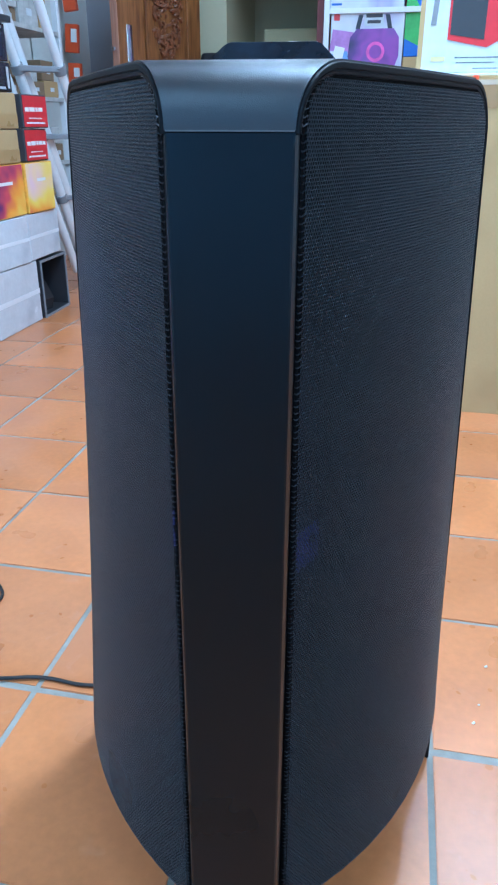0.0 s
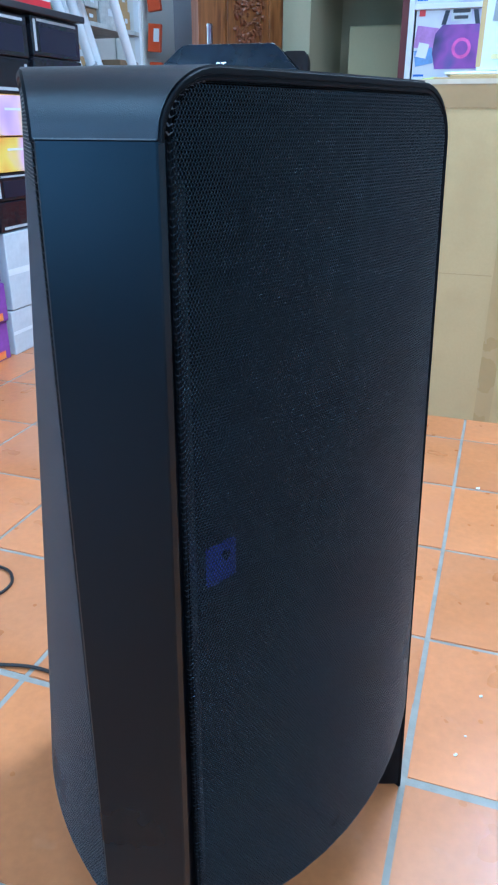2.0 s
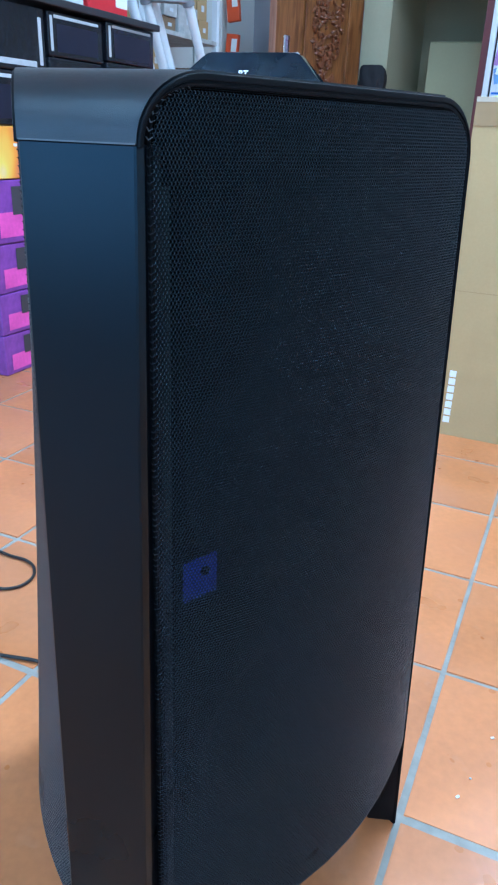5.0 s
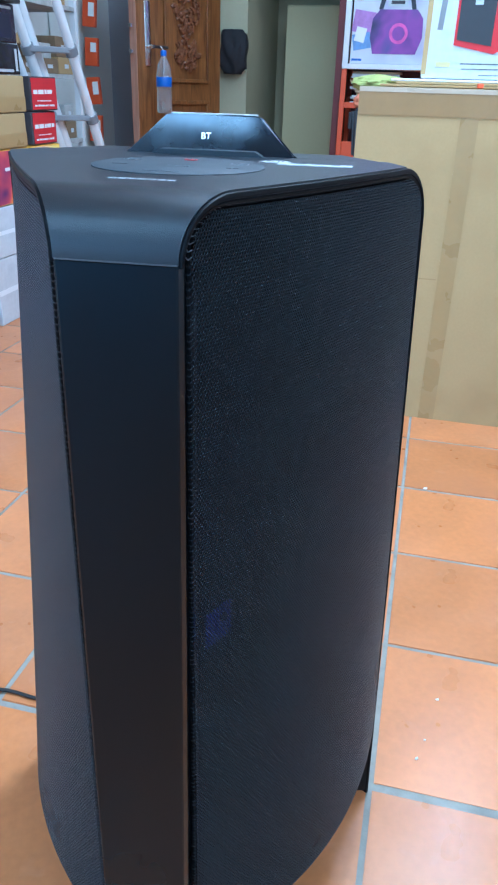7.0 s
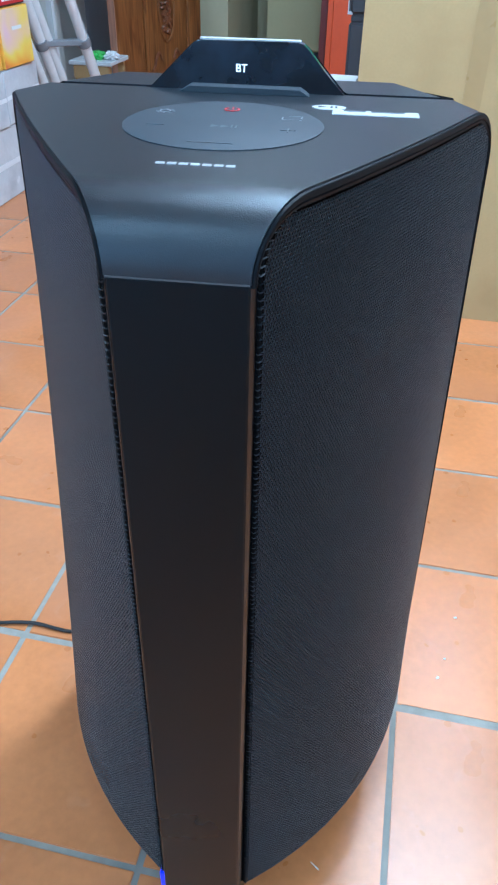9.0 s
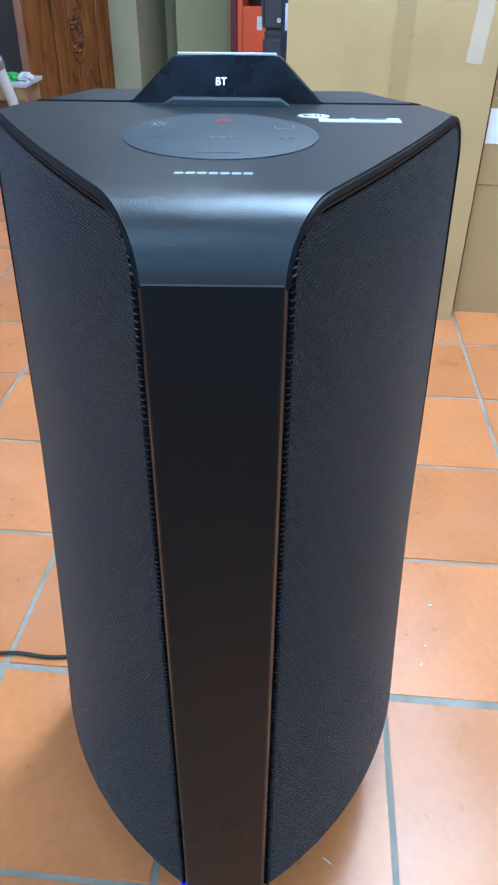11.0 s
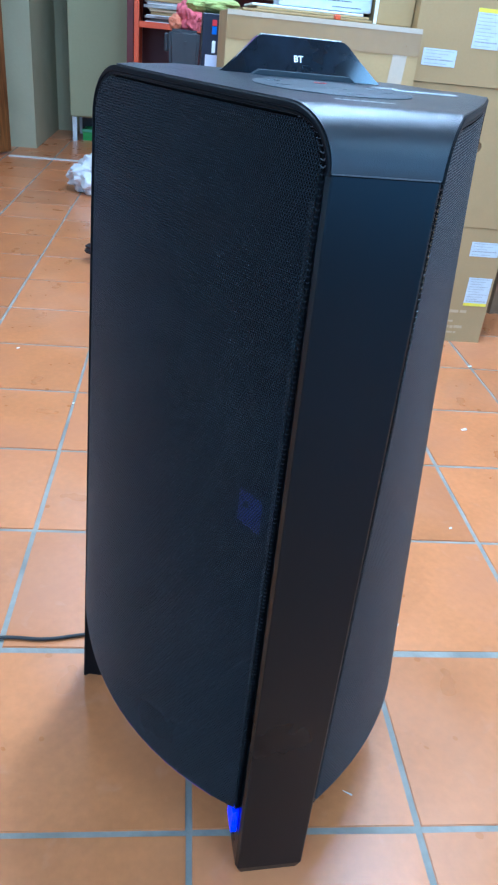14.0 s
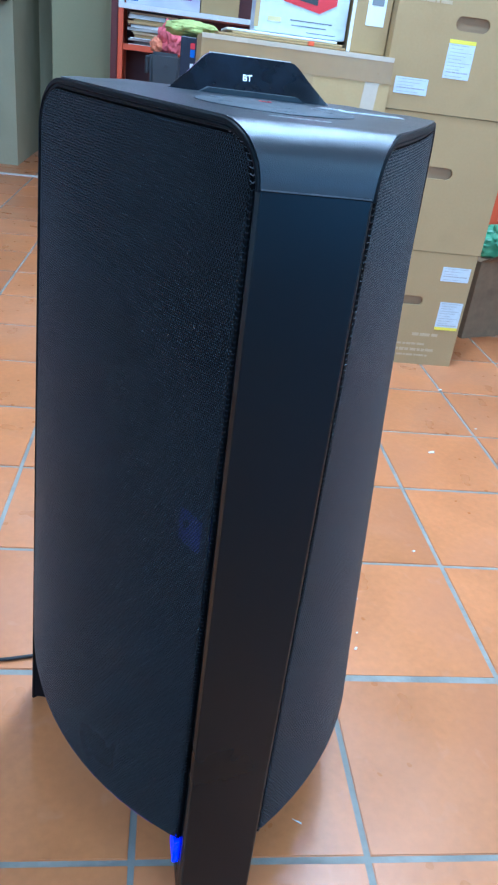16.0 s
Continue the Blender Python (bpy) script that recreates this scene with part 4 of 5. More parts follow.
# ---- cartons ----
def slot(cx, cz, w, h, n=8):
    pts = []
    for i in range(n + 1):
        a = radians(-90 + 180 * i / n)
        pts.append((cx + w / 2 - h / 2 + h / 2 * math.cos(a), cz + h / 2 * math.sin(a)))
    for i in range(n + 1):
        a = radians(90 + 180 * i / n)
        pts.append((cx - w / 2 + h / 2 + h / 2 * math.cos(a), cz + h / 2 * math.sin(a)))
    return pts


def carton(w, d, h, label, m, material="card", holes=(), group="", flap=True, name="carton"):
    """Cardboard box, front at y = 0, base at z = 0, x from 0 to w; hand holes are cut through the front."""
    ob = thing(name, label, "cardboard box", m, group)
    t = 0.006
    bm = bmesh.new()
    loops = [[(0, 0), (w, 0), (w, h), (0, h)]] + [slot(*s) for s in holes]
    edges = []
    for lp in loops:
        vs = [bm.verts.new((x, 0, z)) for x, z in lp]
        edges += [bm.edges.new((vs[i], vs[(i + 1) % len(vs)])) for i in range(len(vs))]
    bmesh.ops.triangle_fill(bm, edges=edges, use_beauty=True)
    ext = bmesh.ops.extrude_face_region(bm, geom=list(bm.faces))
    for v in [g for g in ext["geom"] if isinstance(g, bmesh.types.BMVert)]:
        v.co.y += t
    part("front_panel", bm, material, ob)
    bm = box(0, t, t, d, 0, h)
    part("side_panel", bm, material, ob)
    part("side_panel", box(w - t, w, t, d, 0, h), material, ob)
    part("back_panel", box(t, w - t, d - t, d, 0, h), material, ob)
    part("inner_liner", box(t + 0.001, w - t - 0.001, 0.011, d - t - 0.001, 0.003, h - 0.012), "card_in", ob)
    if flap:
        part("top_flap", box(0.002, w - 0.002, 0.001, d / 2 - 0.001, h - 0.004, h + 0.003, 0.0015), material, ob)
        part("top_flap", box(0.002, w - 0.002, d / 2 + 0.001, d - 0.001, h - 0.004, h + 0.003, 0.0015), material, ob)
    return ob


def flat(name, parent, material, x0, x1, z0, z1, y=-0.0006, thick=0.0006, tilt=0.0, label=""):
    bm = box(-(x1 - x0) / 2, (x1 - x0) / 2, -thick, 0, -(z1 - z0) / 2, (z1 - z0) / 2)
    bmesh.ops.transform(bm, verts=bm.verts, matrix=pose((x0 + x1) / 2, y, (z0 + z1) / 2, 0, tilt, 0))
    return part(name, bm, material, parent, label)


def text_row(parent, material, x0, x1, z0, z1, seed, y=-0.0006, thick=0.0004, name="print_bar"):
    """A line of print: bars as long as words with gaps between, all in one mesh."""
    q = random.Random(seed)
    bm = bmesh.new()
    z0, z1 = z0 + 0.22 * (z1 - z0), z1 - 0.18 * (z1 - z0)
    x, h = x0, z1 - z0
    while x < x1 - h:
        w = min(q.uniform(0.9, 4.0) * h, x1 - x)
        box(x, x + w, y - thick, y, z0 + q.uniform(0, 0.1) * h, z1 - q.uniform(0, 0.1) * h, bm=bm)
        x += w + q.uniform(0.28, 0.6) * h
    return part(name, bm, material, parent)


def shipping_label(parent, x0, x1, z0, z1, yellow="", tilt=0):
    lab = flat("shipping_label", parent, "label_paper", x0, x1, z0, z1, label="white printed shipping label")
    w, h = x1 - x0, z1 - z0
    k = max(4, int(h / 0.0085))
    for i in range(k):
        zz = z1 - h * (i + 0.6) / (k + 0.3)
        text_row(lab, "print_grey", x0 + w * 0.08, x1 - w * (0.08 + 0.35 * ((i * 7) % 3) / 2), zz - 0.0013, zz + (0.0013 if i != k - 2 else 0.0045), int(x0 * 997) + i, y=-0.0012, thick=0.0002, name="print_line")
    if yellow:
        zz = (z1 - 0.010, z1) if yellow == "top" else (z0, z0 + 0.010)
        flat("yellow_band", lab, "yellow", x0, x1, *zz, y=-0.0015, thick=0.0002)
    return lab


big = carton(0.53, 0.60, 0.912, "tall brown cardboard box with taped edges standing on the floor", pose(-0.245, 1.36, 0), "card_pale")
flat("packing_tape", big, "tape", 0.266, 0.312, 0.0, 0.905, label="clear packing tape down the middle")
flat("packing_tape", big, "tape_pale", 0.455, 0.495, 0.70, 0.875, tilt=4, label="short piece of whitish tape")
flat("packing_tape", big, "tape_film", 0.0, 0.53, 0.848, 0.906, y=-0.0014, label="clear packing tape along the top edge")
flat("top_edge_tape", big, "tape_pale", 0.0, 0.53, 0.903, 0.9145, y=-0.0024, label="whitish tape folded over the top edge")
flat("fold_line", big, "card", 0.0, 0.262, 0.427, 0.4295, y=-0.0003, thick=0.0003)
for i in range(7):
    z0 = 0.040 + i * 0.0235
    flat("brand_mark", big, "paper", 0.037, 0.056, z0, z0 + 0.019, thick=0.0004, label="white printed brand mark drawn as bars" if i == 0 else "")

low = carton(0.40, 0.42, 0.386, "brown cardboard box with printed labels at the bottom of a stack", pose(0.303, 1.43, 0), "card", [(0.20, 0.225, 0.10, 0.030)], "stacked cartons")
shipping_label(low, 0.292, 0.388, 0.298, 0.345)
shipping_label(low, 0.312, 0.392, 0.131, 0.228, "bottom")
for x0, x1, z0, z1 in ((0.24, 0.33, 0.10, 0.118), (0.18, 0.33, 0.045, 0.062), (0.17, 0.30, 0.068, 0.080), (0.20, 0.31, 0.028, 0.040)):
    text_row(low, "ink_pale", x0, x1, z0, z1, int(z0 * 991))
mid = carton(0.405, 0.42, 0.394, "brown cardboard box with hand hole amid a stack", pose(0.303, 1.428, 0.390), "card", [(0.195, 0.236, 0.105, 0.034)], "stacked cartons")
flat("paper_label", mid, "paper", 0.0, 0.114, 0.109, 0.198, label="blank white paper label")
for x0, x1, z0, z1 in ((0.004, 0.085, 0.338, 0.347), (0.004, 0.10, 0.318, 0.327), (0.004, 0.070, 0.299, 0.307), (0.004, 0.095, 0.278, 0.287), (0.004, 0.06, 0.258, 0.266), (0.004, 0.08, 0.238, 0.246), (0.004, 0.09, 0.219, 0.227)):
    text_row(mid, "ink_pale", x0, x1, z0, z1, int(z0 * 991))
top = carton(0.44, 0.42, 0.42, "brown cardboard box with labels on top of a stack", pose(0.285, 1.425, 0.788), "card", [(0.222, 0.233, 0.10, 0.036)], "stacked cartons")
shipping_label(top, 0.030, 0.128, 0.042, 0.085)
shipping_label(top, 0.165, 0.243, 0.095, 0.193, "top")
for x0, x1, z0, z1 in ((0.06, 0.15, 0.270, 0.285), (0.05, 0.17, 0.300, 0.312)):
    text_row(top, "ink_pale", x0, x1, z0, z1, int(z0 * 991))

# ---- stock along the west side ----
def stock_box(y0, y1, z0, z1, material, label, art=None, depth=0.30, x=-1.655, tilt=0.0, group="stacked goods", name="product_box"):
    """A carton whose printed face looks into the room; built facing -y and turned to face +x."""
    w, h = y1 - y0, z1 - z0
    m = pose(x, y0, z0, 0, 0, 90 + tilt)
    ob = thing(name, label, "product box", m, group)
    part("carton_body", box(0, w, 0, depth, 0, h, 0.004), material, ob)
    if art:
        art(ob, w, h)
    return ob


def art_film(ob, w, h):
    flat("white_stripe", ob, "sticker", w * 0.10, w * 0.92, h * 0.86, h * 0.93, label="white printed stripe")
    flat("white_stripe", ob, "sticker", w * 0.03, w * 0.075, h * 0.12, h * 0.90)
    flat("window", ob, "navy_dark", w * 0.14, w * 0.90, h * 0.12, h * 0.74, thick=0.0004)


def art_film_low(ob, w, h):
    flat("white_stripe", ob, "sticker", w * 0.08, w * 0.85, h * 0.08, h * 0.17, label="white printed stripe")
    flat("white_stripe", ob, "sticker", w * 0.90, w * 0.95, h * 0.12, h * 0.85)


def art_sunset(ob, w, h):
    flat("printed_photo", ob, "sunset_photo", w * 0.02, w * 0.98, h * 0.02, h * 0.98, label="yellow, orange and violet sunset print")
    flat("white_line", ob, "paper", w * 0.38, w * 0.70, h * 0.62, h * 0.68, y=-0.0014)


def art_red(ob, w, h):
    flat("red_field", ob, "red_box", w * 0.04, w * 0.97, h * 0.04, h * 0.96, label="red printed field")
    for k, (a, b, z, t) in enumerate(((0.12, 0.86, 0.10, 0.10), (0.22, 0.76, 0.26, 0.06), (0.10, 0.90, 0.44, 0.22))):
        text_row(ob, "paper", w * a, w * b, h * z, h * (z + t), k + 5, y=-0.0012, name="white_print")


def art_card(ob, w, h):
    flat("packing_tape", ob, "tape", 0.002, w - 0.002, h * 0.06, h * 0.42, label="shiny brown packing tape")
    flat("packing_tape", ob, "tape_pale", w * 0.04, w * 0.11, h * 0.02, h * 0.98, y=-0.0014)


def art_white(ob, w, h):
    flat("tape_edge", ob, "white_frame", 0.0, w, h * 0.46, h * 0.54, thick=0.0004)


def art_purple(ob, w, h):
    flat("print_patch", ob, "magenta", w * 0.1, w * 0.55, h * 0.1, h * 0.5)
    flat("print_patch", ob, "sunset", w * 0.5, w * 0.9, h * 0.05, h * 0.25, y=-0.0014)
    flat("print_patch", ob, "ink", w * 0.3, w * 0.8, h * 0.45, h * 0.9, y=-0.0018)


FILM = "black carton wrapped in shiny film with white stripes"
SUN = "product box printed with a yellow sunset and violet sky"
WHT = "plain glossy white carton stacked on others"
stock_box(1.465, 1.755, 0.0, 0.165, "white_box", WHT, art_white, tilt=1)
stock_box(1.48, 1.765, 0.168, 0.445, "white_box", WHT, art_white, tilt=-2)
stock_box(1.47, 1.755, 0.448, 0.550, "black_box", FILM, art_film_low, tilt=1.5)
stock_box(1.475, 1.765, 0.553, 0.643, "black_box", FILM, art_film, tilt=-1)
stock_box(1.455, 1.745, 0.646, 0.762, "sunset", SUN, art_sunset, tilt=1)
stock_box(1.465, 1.745, 0.765, 0.898, "sunset", SUN, art_sunset, tilt=-1)
stock_box(1.455, 1.750, 0.901, 1.015, "black_box", FILM, art_film_low)
stock_box(1.460, 1.760, 1.018, 1.150, "black_box", FILM, art_film)
stock_box(1.78, 2.155, 0.0, 0.262, "white_box", WHT, art_white, tilt=0.5)
stock_box(1.79, 2.10, 0.265, 0.455, "white_box", WHT, art_white, tilt=-1)
stock_box(2.115, 2.42, 0.265, 0.455, "white_box", WHT, art_white, tilt=2)
stock_box(1.80, 2.13, 0.458, 0.660, "sunset", SUN, art_sunset, tilt=1)
stock_box(2.14, 2.38, 0.458, 0.660, "sunset", SUN, art_sunset, tilt=-1)
stock_box(1.785, 2.115, 0.663, 0.788, "card_pale", "small plain brown carton stacked among goods", art_card)
stock_box(1.785, 2.120, 0.791, 0.920, "card_pale", "small plain brown carton stacked among goods", art_card, tilt=-1)
stock_box(1.785, 2.115, 0.923, 1.027, "black_box", FILM, art_film_low)
stock_box(1.790, 2.120, 1.030, 1.160, "black_box", FILM, art_film, tilt=1)
stock_box(2.165, 2.385, 0.663, 0.790, "ink", "black and red product box stacked on others", art_red, tilt=2)
stock_box(2.175, 2.385, 0.793, 0.920, "ink", "black and red product box stacked on others", art_red, tilt=-2)
for k, (z0, z1) in enumerate(((0.0, 0.14), (0.143, 0.28), (0.283, 0.44), (0.443, 0.64))):
    stock_box(1.12, 1.44, z0, z1, "purple", "glossy purple and orange printed product box", art_purple, tilt=(-1) ** k)
stock_box(1.13, 1.44, 0.643, 0.80, "sunset", SUN, art_sunset)
stock_box(1.12, 1.44, 0.803, 0.96, "black_box", FILM, art_film)
stock_box(1.12, 1.44, 0.963, 1.15, "black_box", FILM, art_film_low)

# open black box lying on its side by the ladder
ob = thing("open_box", "black framed box lying open on its side", "box", pose(-1.655, 2.175, 0, 0, 0, 92), "stacked goods")
bm = bmesh.new()
for b in ((0, 0.012, 0, 0.28, 0, 0.255), (0.263, 0.275, 0, 0.28, 0, 0.255), (0.012, 0.263, 0, 0.28, 0, 0.012), (0.012, 0.263, 0, 0.28, 0.243, 0.255), (0.012, 0.263, 0.27, 0.28, 0.012, 0.243)):
    box(*b, bm=bm)
part("box_shell", bm, "shelf_dark", ob)
for b in ((0, 0.275, -0.004, 0, 0, 0.010), (0, 0.275, -0.004, 0, 0.245, 0.255), (0, 0.010, -0.004, 0, 0.0101, 0.2449), (0.265, 0.275, -0.004, 0, 0.0101, 0.2449)):
    part("front_edge_strip", box(*b), "alu_joint", ob, "grey edge of the box")
part("crumpled_lining", lathe([(0.10, 0.0), (0.11, 0.05), (0.085, 0.11), (0.06, 0.14), (0.01, 0.16)], 9, m=pose(0.135, 0.13, 0.012)), "cloth_dark", ob)

# dark shelf over the stacks
sh = thing("wall_shelf", "long dark shelf board resting on the stacked goods", "shelf")
part("shelf_board", box(-2.0, -1.635, 0.9, 2.13, 1.163, 1.186, 0.003), "shelf_dark", sh)
part("shelf_bracket", box(-2.396, -1.98, 1.0, 1.03, 1.12, 1.165), "shelf_dark", sh)
part("shelf_bracket", box(-2.396, -1.98, 2.05, 2.08, 1.12, 1.165), "shelf_dark", sh)
stock_box(1.28, 1.66, 1.187, 1.36, "white_box", "white carton on the dark shelf", art_white)
stock_box(1.685, 1.93, 1.187, 1.268, "red_box", "flat red product box with a white corner", lambda o, w, h: flat("white_corner", o, "paper", w * 0.68, w * 0.99, h * 0.3, h * 0.99))
stock_box(1.70, 1.90, 1.269, 1.33, "blue", "flat blue product box", None)

# aluminium ladder
LAD = thing("step_ladder", "silver telescopic aluminium ladder leaning by the stock", "ladder")


def rail_at(which, z):
    base = {"near": (-1.62, 3.115, -0.605), "far": (-1.765, 2.96, -0.56)}[which]
    return Vector((base[0], base[1] + base[2] * z, z))


for which in ("near", "far"):
    zs = [0.0, 0.20, 0.475, 0.755, 1.025, 1.30, 1.58, 1.86]
    for k in range(len(zs) - 1):
        r = 0.0265 - 0.0016 * k
        part("rail_tube", rod(rail_at(which, zs[k]), rail_at(which, zs[k + 1]), r), "alu", LAD, smooth=True)
        p = rail_at(which, zs[k + 1])
        d = (rail_at(which, 1) - rail_at(which, 0)).normalized()
        part("joint_collar", rod(p - d * 0.018, p + d * 0.018, r + 0.006), "alu_joint", LAD, "dark plastic joint", smooth=True)
    p = rail_at(which, 0.0)
    part("rubber_foot", box(p.x - 0.032, p.x + 0.032, p.y - 0.035, p.y + 0.035, 0, 0.03, 0.005), "rubber", LAD)
for z in (0.20, 0.475, 0.755, 1.025, 1.30, 1.58, 1.86):
    a, b = rail_at("far", z), rail_at("near", z)
    d = (b - a)
    bm = bmesh.new()
    box(-0.026, 0.026, 0, d.length, -0.012, 0.012, 0.004, bm=bm)
    rot = math.degrees(math.atan2(-d.x, d.y))
    bmesh.ops.transform(bm, verts=bm.verts, matrix=pose(a.x, a.y, a.z, 0, 0, rot))
    part("ladder_rung", bm, "alu_joint", LAD)
for off in (-0.085, -0.21):
    a, b = Vector((-1.70 + off * 0.3, 2.995 + off, 0.10)), Vector((-1.76 + off * 0.3, 2.22 + off * 0.9, 1.62))
    part("rear_rail", rod(a, b, 0.021), "alu", LAD, smooth=True)

# rack of small cartons behind the ladder
RK = thing("stock_rack", "steel rack against the wall behind the ladder", "rack")
for yy in (2.62, 3.36):
    for xx in (-2.36, -2.02):
        part("rack_post", box(xx - 0.015, xx + 0.015, yy - 0.015, yy + 0.015, 0, 2.1), "white_frame", RK)
for zz in (0.30, 0.62, 0.94, 1.26, 1.58):
    part("rack_shelf", box(-2.375, -2.005, 2.60, 3.38, zz - 0.02, zz), "folder_grey", RK)
rr = random.Random(11)
for zz in (0.30, 0.62, 0.94, 1.26):
    y = 2.66
    while y < 3.24:
        w, h = rr.uniform(0.10, 0.20), rr.uniform(0.07, 0.13)
        w = min(w, 3.33 - y)
        z = zz + 0.001
        for _ in range(2):
            hh = h * rr.uniform(0.8, 1.1)
            stock_box(y, y + w, z, z + hh, rr.choice(("card", "card_worn", "card", "card_worn", "folder_grey")), "small brown carton on the steel rack", lambda o, ww, h2: flat("paper_label", o, "label_paper", ww * 0.4, ww * 0.68, h2 * 0.35, h2 * 0.6), depth=0.2, x=-2.03 + rr.uniform(-0.02, 0.015), tilt=rr.uniform(-3, 3), group="cartons on the rack", name="small_carton")
            z += hh + 0.001
        y += w + rr.uniform(0.01, 0.04)

# white post with orange hanging packs
solid("corner_post", box(-2.39, -2.20, 3.79, 3.86, 0, 3.0, 0.003), "wall_white", "white corner post", "post", "structure")
for k, z in enumerate((1.50, 1.285, 1.08, 0.87, 0.66)):
    hp = thing("hanging_pack", "small orange-red blister pack hung on the post", "hanging pack", pose(-2.12, 3.80, z, 0, (-6, 5, 3, -4, 2)[k], 0), "hanging packs")
    part("pack_card", box(-0.04, 0.04, -0.03, 0.004, -0.085, 0.065, 0.004), "orange", hp)
    part("white_tag", box(0.0, 0.035, -0.036, -0.0305, -0.01 - 0.02 * (k % 2), 0.04), "paper", hp)

# ---- the wooden door, standing open ----
DOOR = thing("door_1", "carved varnished wooden door standing half open", "door", pose(-1.49, 4.38, 0, 0, 0, -109.3), kind="structure")
DW, DH, DT = 0.82, 2.10, 0.045
part("door_leaf", box(0, DW, -DT, 0, 0.012, DH, 0.003), "door", DOOR)
part("door_edge", box(DW + 0.0005, DW + 0.004, -DT - 0.002, 0.002, 0.012, DH), "door_edge", DOOR, "pale unvarnished door edge")


def frame_panel(x0, x1, z0, z1, name="raised_panel"):
    bm = bmesh.new()
    t, d = 0.022, 0.016
    for b in ((x0, x1, 0.0005, d, z0, z0 + t), (x0, x1, 0.0005, d, z1 - t, z1), (x0, x0 + t, 0.0005, d, z0 + t, z1 - t), (x1 - t, x1, 0.0005, d, z0 + t, z1 - t)):
        box(*b, bevel=0.004, bm=bm)
    return part(name, bm, "door", DOOR)


frame_panel(0.14, 0.58, 0.12, 0.82)
frame_panel(0.14, 0.58, 0.92, 1.98)
rr = random.Random(3)


def carving(cx, cz, rx, rz, n, seed):
    """Relief of leaves and scrolls: many small swollen lobes in an oval."""
    q = random.Random(seed)
    bm = bmesh.new()
    for i in range(n):
        a, k = q.uniform(0, 6.283), math.sqrt(q.random())
        x, z = cx + rx * k * math.cos(a), cz + rz * k * math.sin(a)
        s = q.uniform(0.014, 0.030)
        m = pose(x, 0.004, z, 0, q.uniform(0, 180), 0) @ Matrix.Diagonal((s, 0.016, s * 0.5, 1))
        bmesh.ops.create_icosphere(bm, subdivisions=1, radius=1.0, matrix=m)
    return part("carved_relief", bm, "carving", DOOR, "carved floral relief", smooth=True)


carving(0.36, 1.50, 0.15, 0.34, 260, 1)
carving(0.36, 1.08, 0.12, 0.09, 80, 2)
carving(0.36, 0.50, 0.045, 0.13, 46, 3)
bm = bmesh.new()
for i in range(36):
    a0 = 2 * math.pi * i / 36
    a1 = 2 * math.pi * (i + 1) / 36
    rod((0.36 + 0.075 * math.cos(a0), 0.004, 0.50 + 0.17 * math.sin(a0)), (0.36 + 0.075 * math.cos(a1), 0.004, 0.50 + 0.17 * math.sin(a1)), 0.007, n=8, bm=bm)
part("carved_oval", bm, "door", DOOR, smooth=True)
for sx in (-1, 1):
    bm = bmesh.new()
    for i in range(10):
        t0, t1 = i / 10, (i + 1) / 10
        f = lambda t: (0.36 + sx * (0.06 + 0.10 * t), 0.004, 0.235 + 0.045 * math.sin(t * 5))
        rod(f(t0), f(t1), 0.008, n=8, bm=bm)
    part("carved_scroll", bm, "carving", DOOR, smooth=True)
LOCK = part("lock_plate", box(DW - 0.115, DW - 0.065, 0.0005, 0.010, 1.00, 1.33, 0.004, seg=3), "chrome", DOOR, "long chrome lock plate", smooth=True)
part("lever_handle", rod((DW - 0.09, 0.012, 1.10), (DW - 0.09, 0.055, 1.10), 0.010), "chrome", LOCK, smooth=True)
part("lever_arm", box(DW - 0.21, DW - 0.08, 0.048, 0.064, 1.092, 1.108, 0.005), "shelf_dark", LOCK)
for z in (1.06, 1.19):
    part("lock_bolt", box(DW + 0.004, DW + 0.030, -0.034, -0.012, z, z + 0.02, 0.002), "chrome", DOOR)

# water bottle hung from the door handle
BOT = thing("water_bottle", "clear plastic water bottle with blue cap hanging from the handle", "bottle", pose(-1.61, 3.63, 0.755))
glass = bpy.data.materials.new("clear_plastic")
glass.use_nodes = True
gb = glass.node_tree.nodes["Principled BSDF"]
gb.inputs["Base Color"].default_value = (0.90, 0.96, 1.0, 1)
gb.inputs["Roughness"].default_value, gb.inputs["Transmission Weight"].default_value, gb.inputs["IOR"].default_value = 0.10, 0.88, 1.25
M["clear"] = glass
part("bottle_body", lathe([(0.030, 0.0), (0.042, 0.006), (0.044, 0.03), (0.041, 0.05), (0.044, 0.07), (0.044, 0.10), (0.041, 0.115), (0.044, 0.13), (0.044, 0.20), (0.036, 0.25), (0.018, 0.285), (0.0145, 0.30)], 24), "clear", BOT, smooth=True)
part("bottle_label", lathe([(0.0445, 0.140), (0.0455, 0.142), (0.0455, 0.188), (0.0445, 0.190)], 24), "blue", BOT, "blue paper label", smooth=True)
part("bottle_cap", lathe([(0.016, 0.296), (0.017, 0.300), (0.017, 0.322), (0.014, 0.326)], 18), "blue", BOT, "blue screw cap", smooth=True)
part("hanging_string", rod((0, 0, 0.325), (-0.02, 0.01, 0.345), 0.0025), "paper", BOT)

# dark coat on the wall beside the door
bm = bmesh.new()
rr = random.Random(8)
bmesh.ops.create_icosphere(bm, subdivisions=4, radius=1.0, matrix=Matrix.Diagonal((0.115, 0.060, 0.165, 1)))
for v in bm.verts:
    n = noise.noise(Vector((v.co.x * 22, v.co.y * 22, v.co.z * 9)))
    v.co += v.co.normalized() * n * 0.030
    v.co.x, v.co.z = max(-0.088, min(0.088, v.co.x)) + 0.004 * math.sin(v.co.z * 40), max(-0.135, min(0.130, v.co.z))
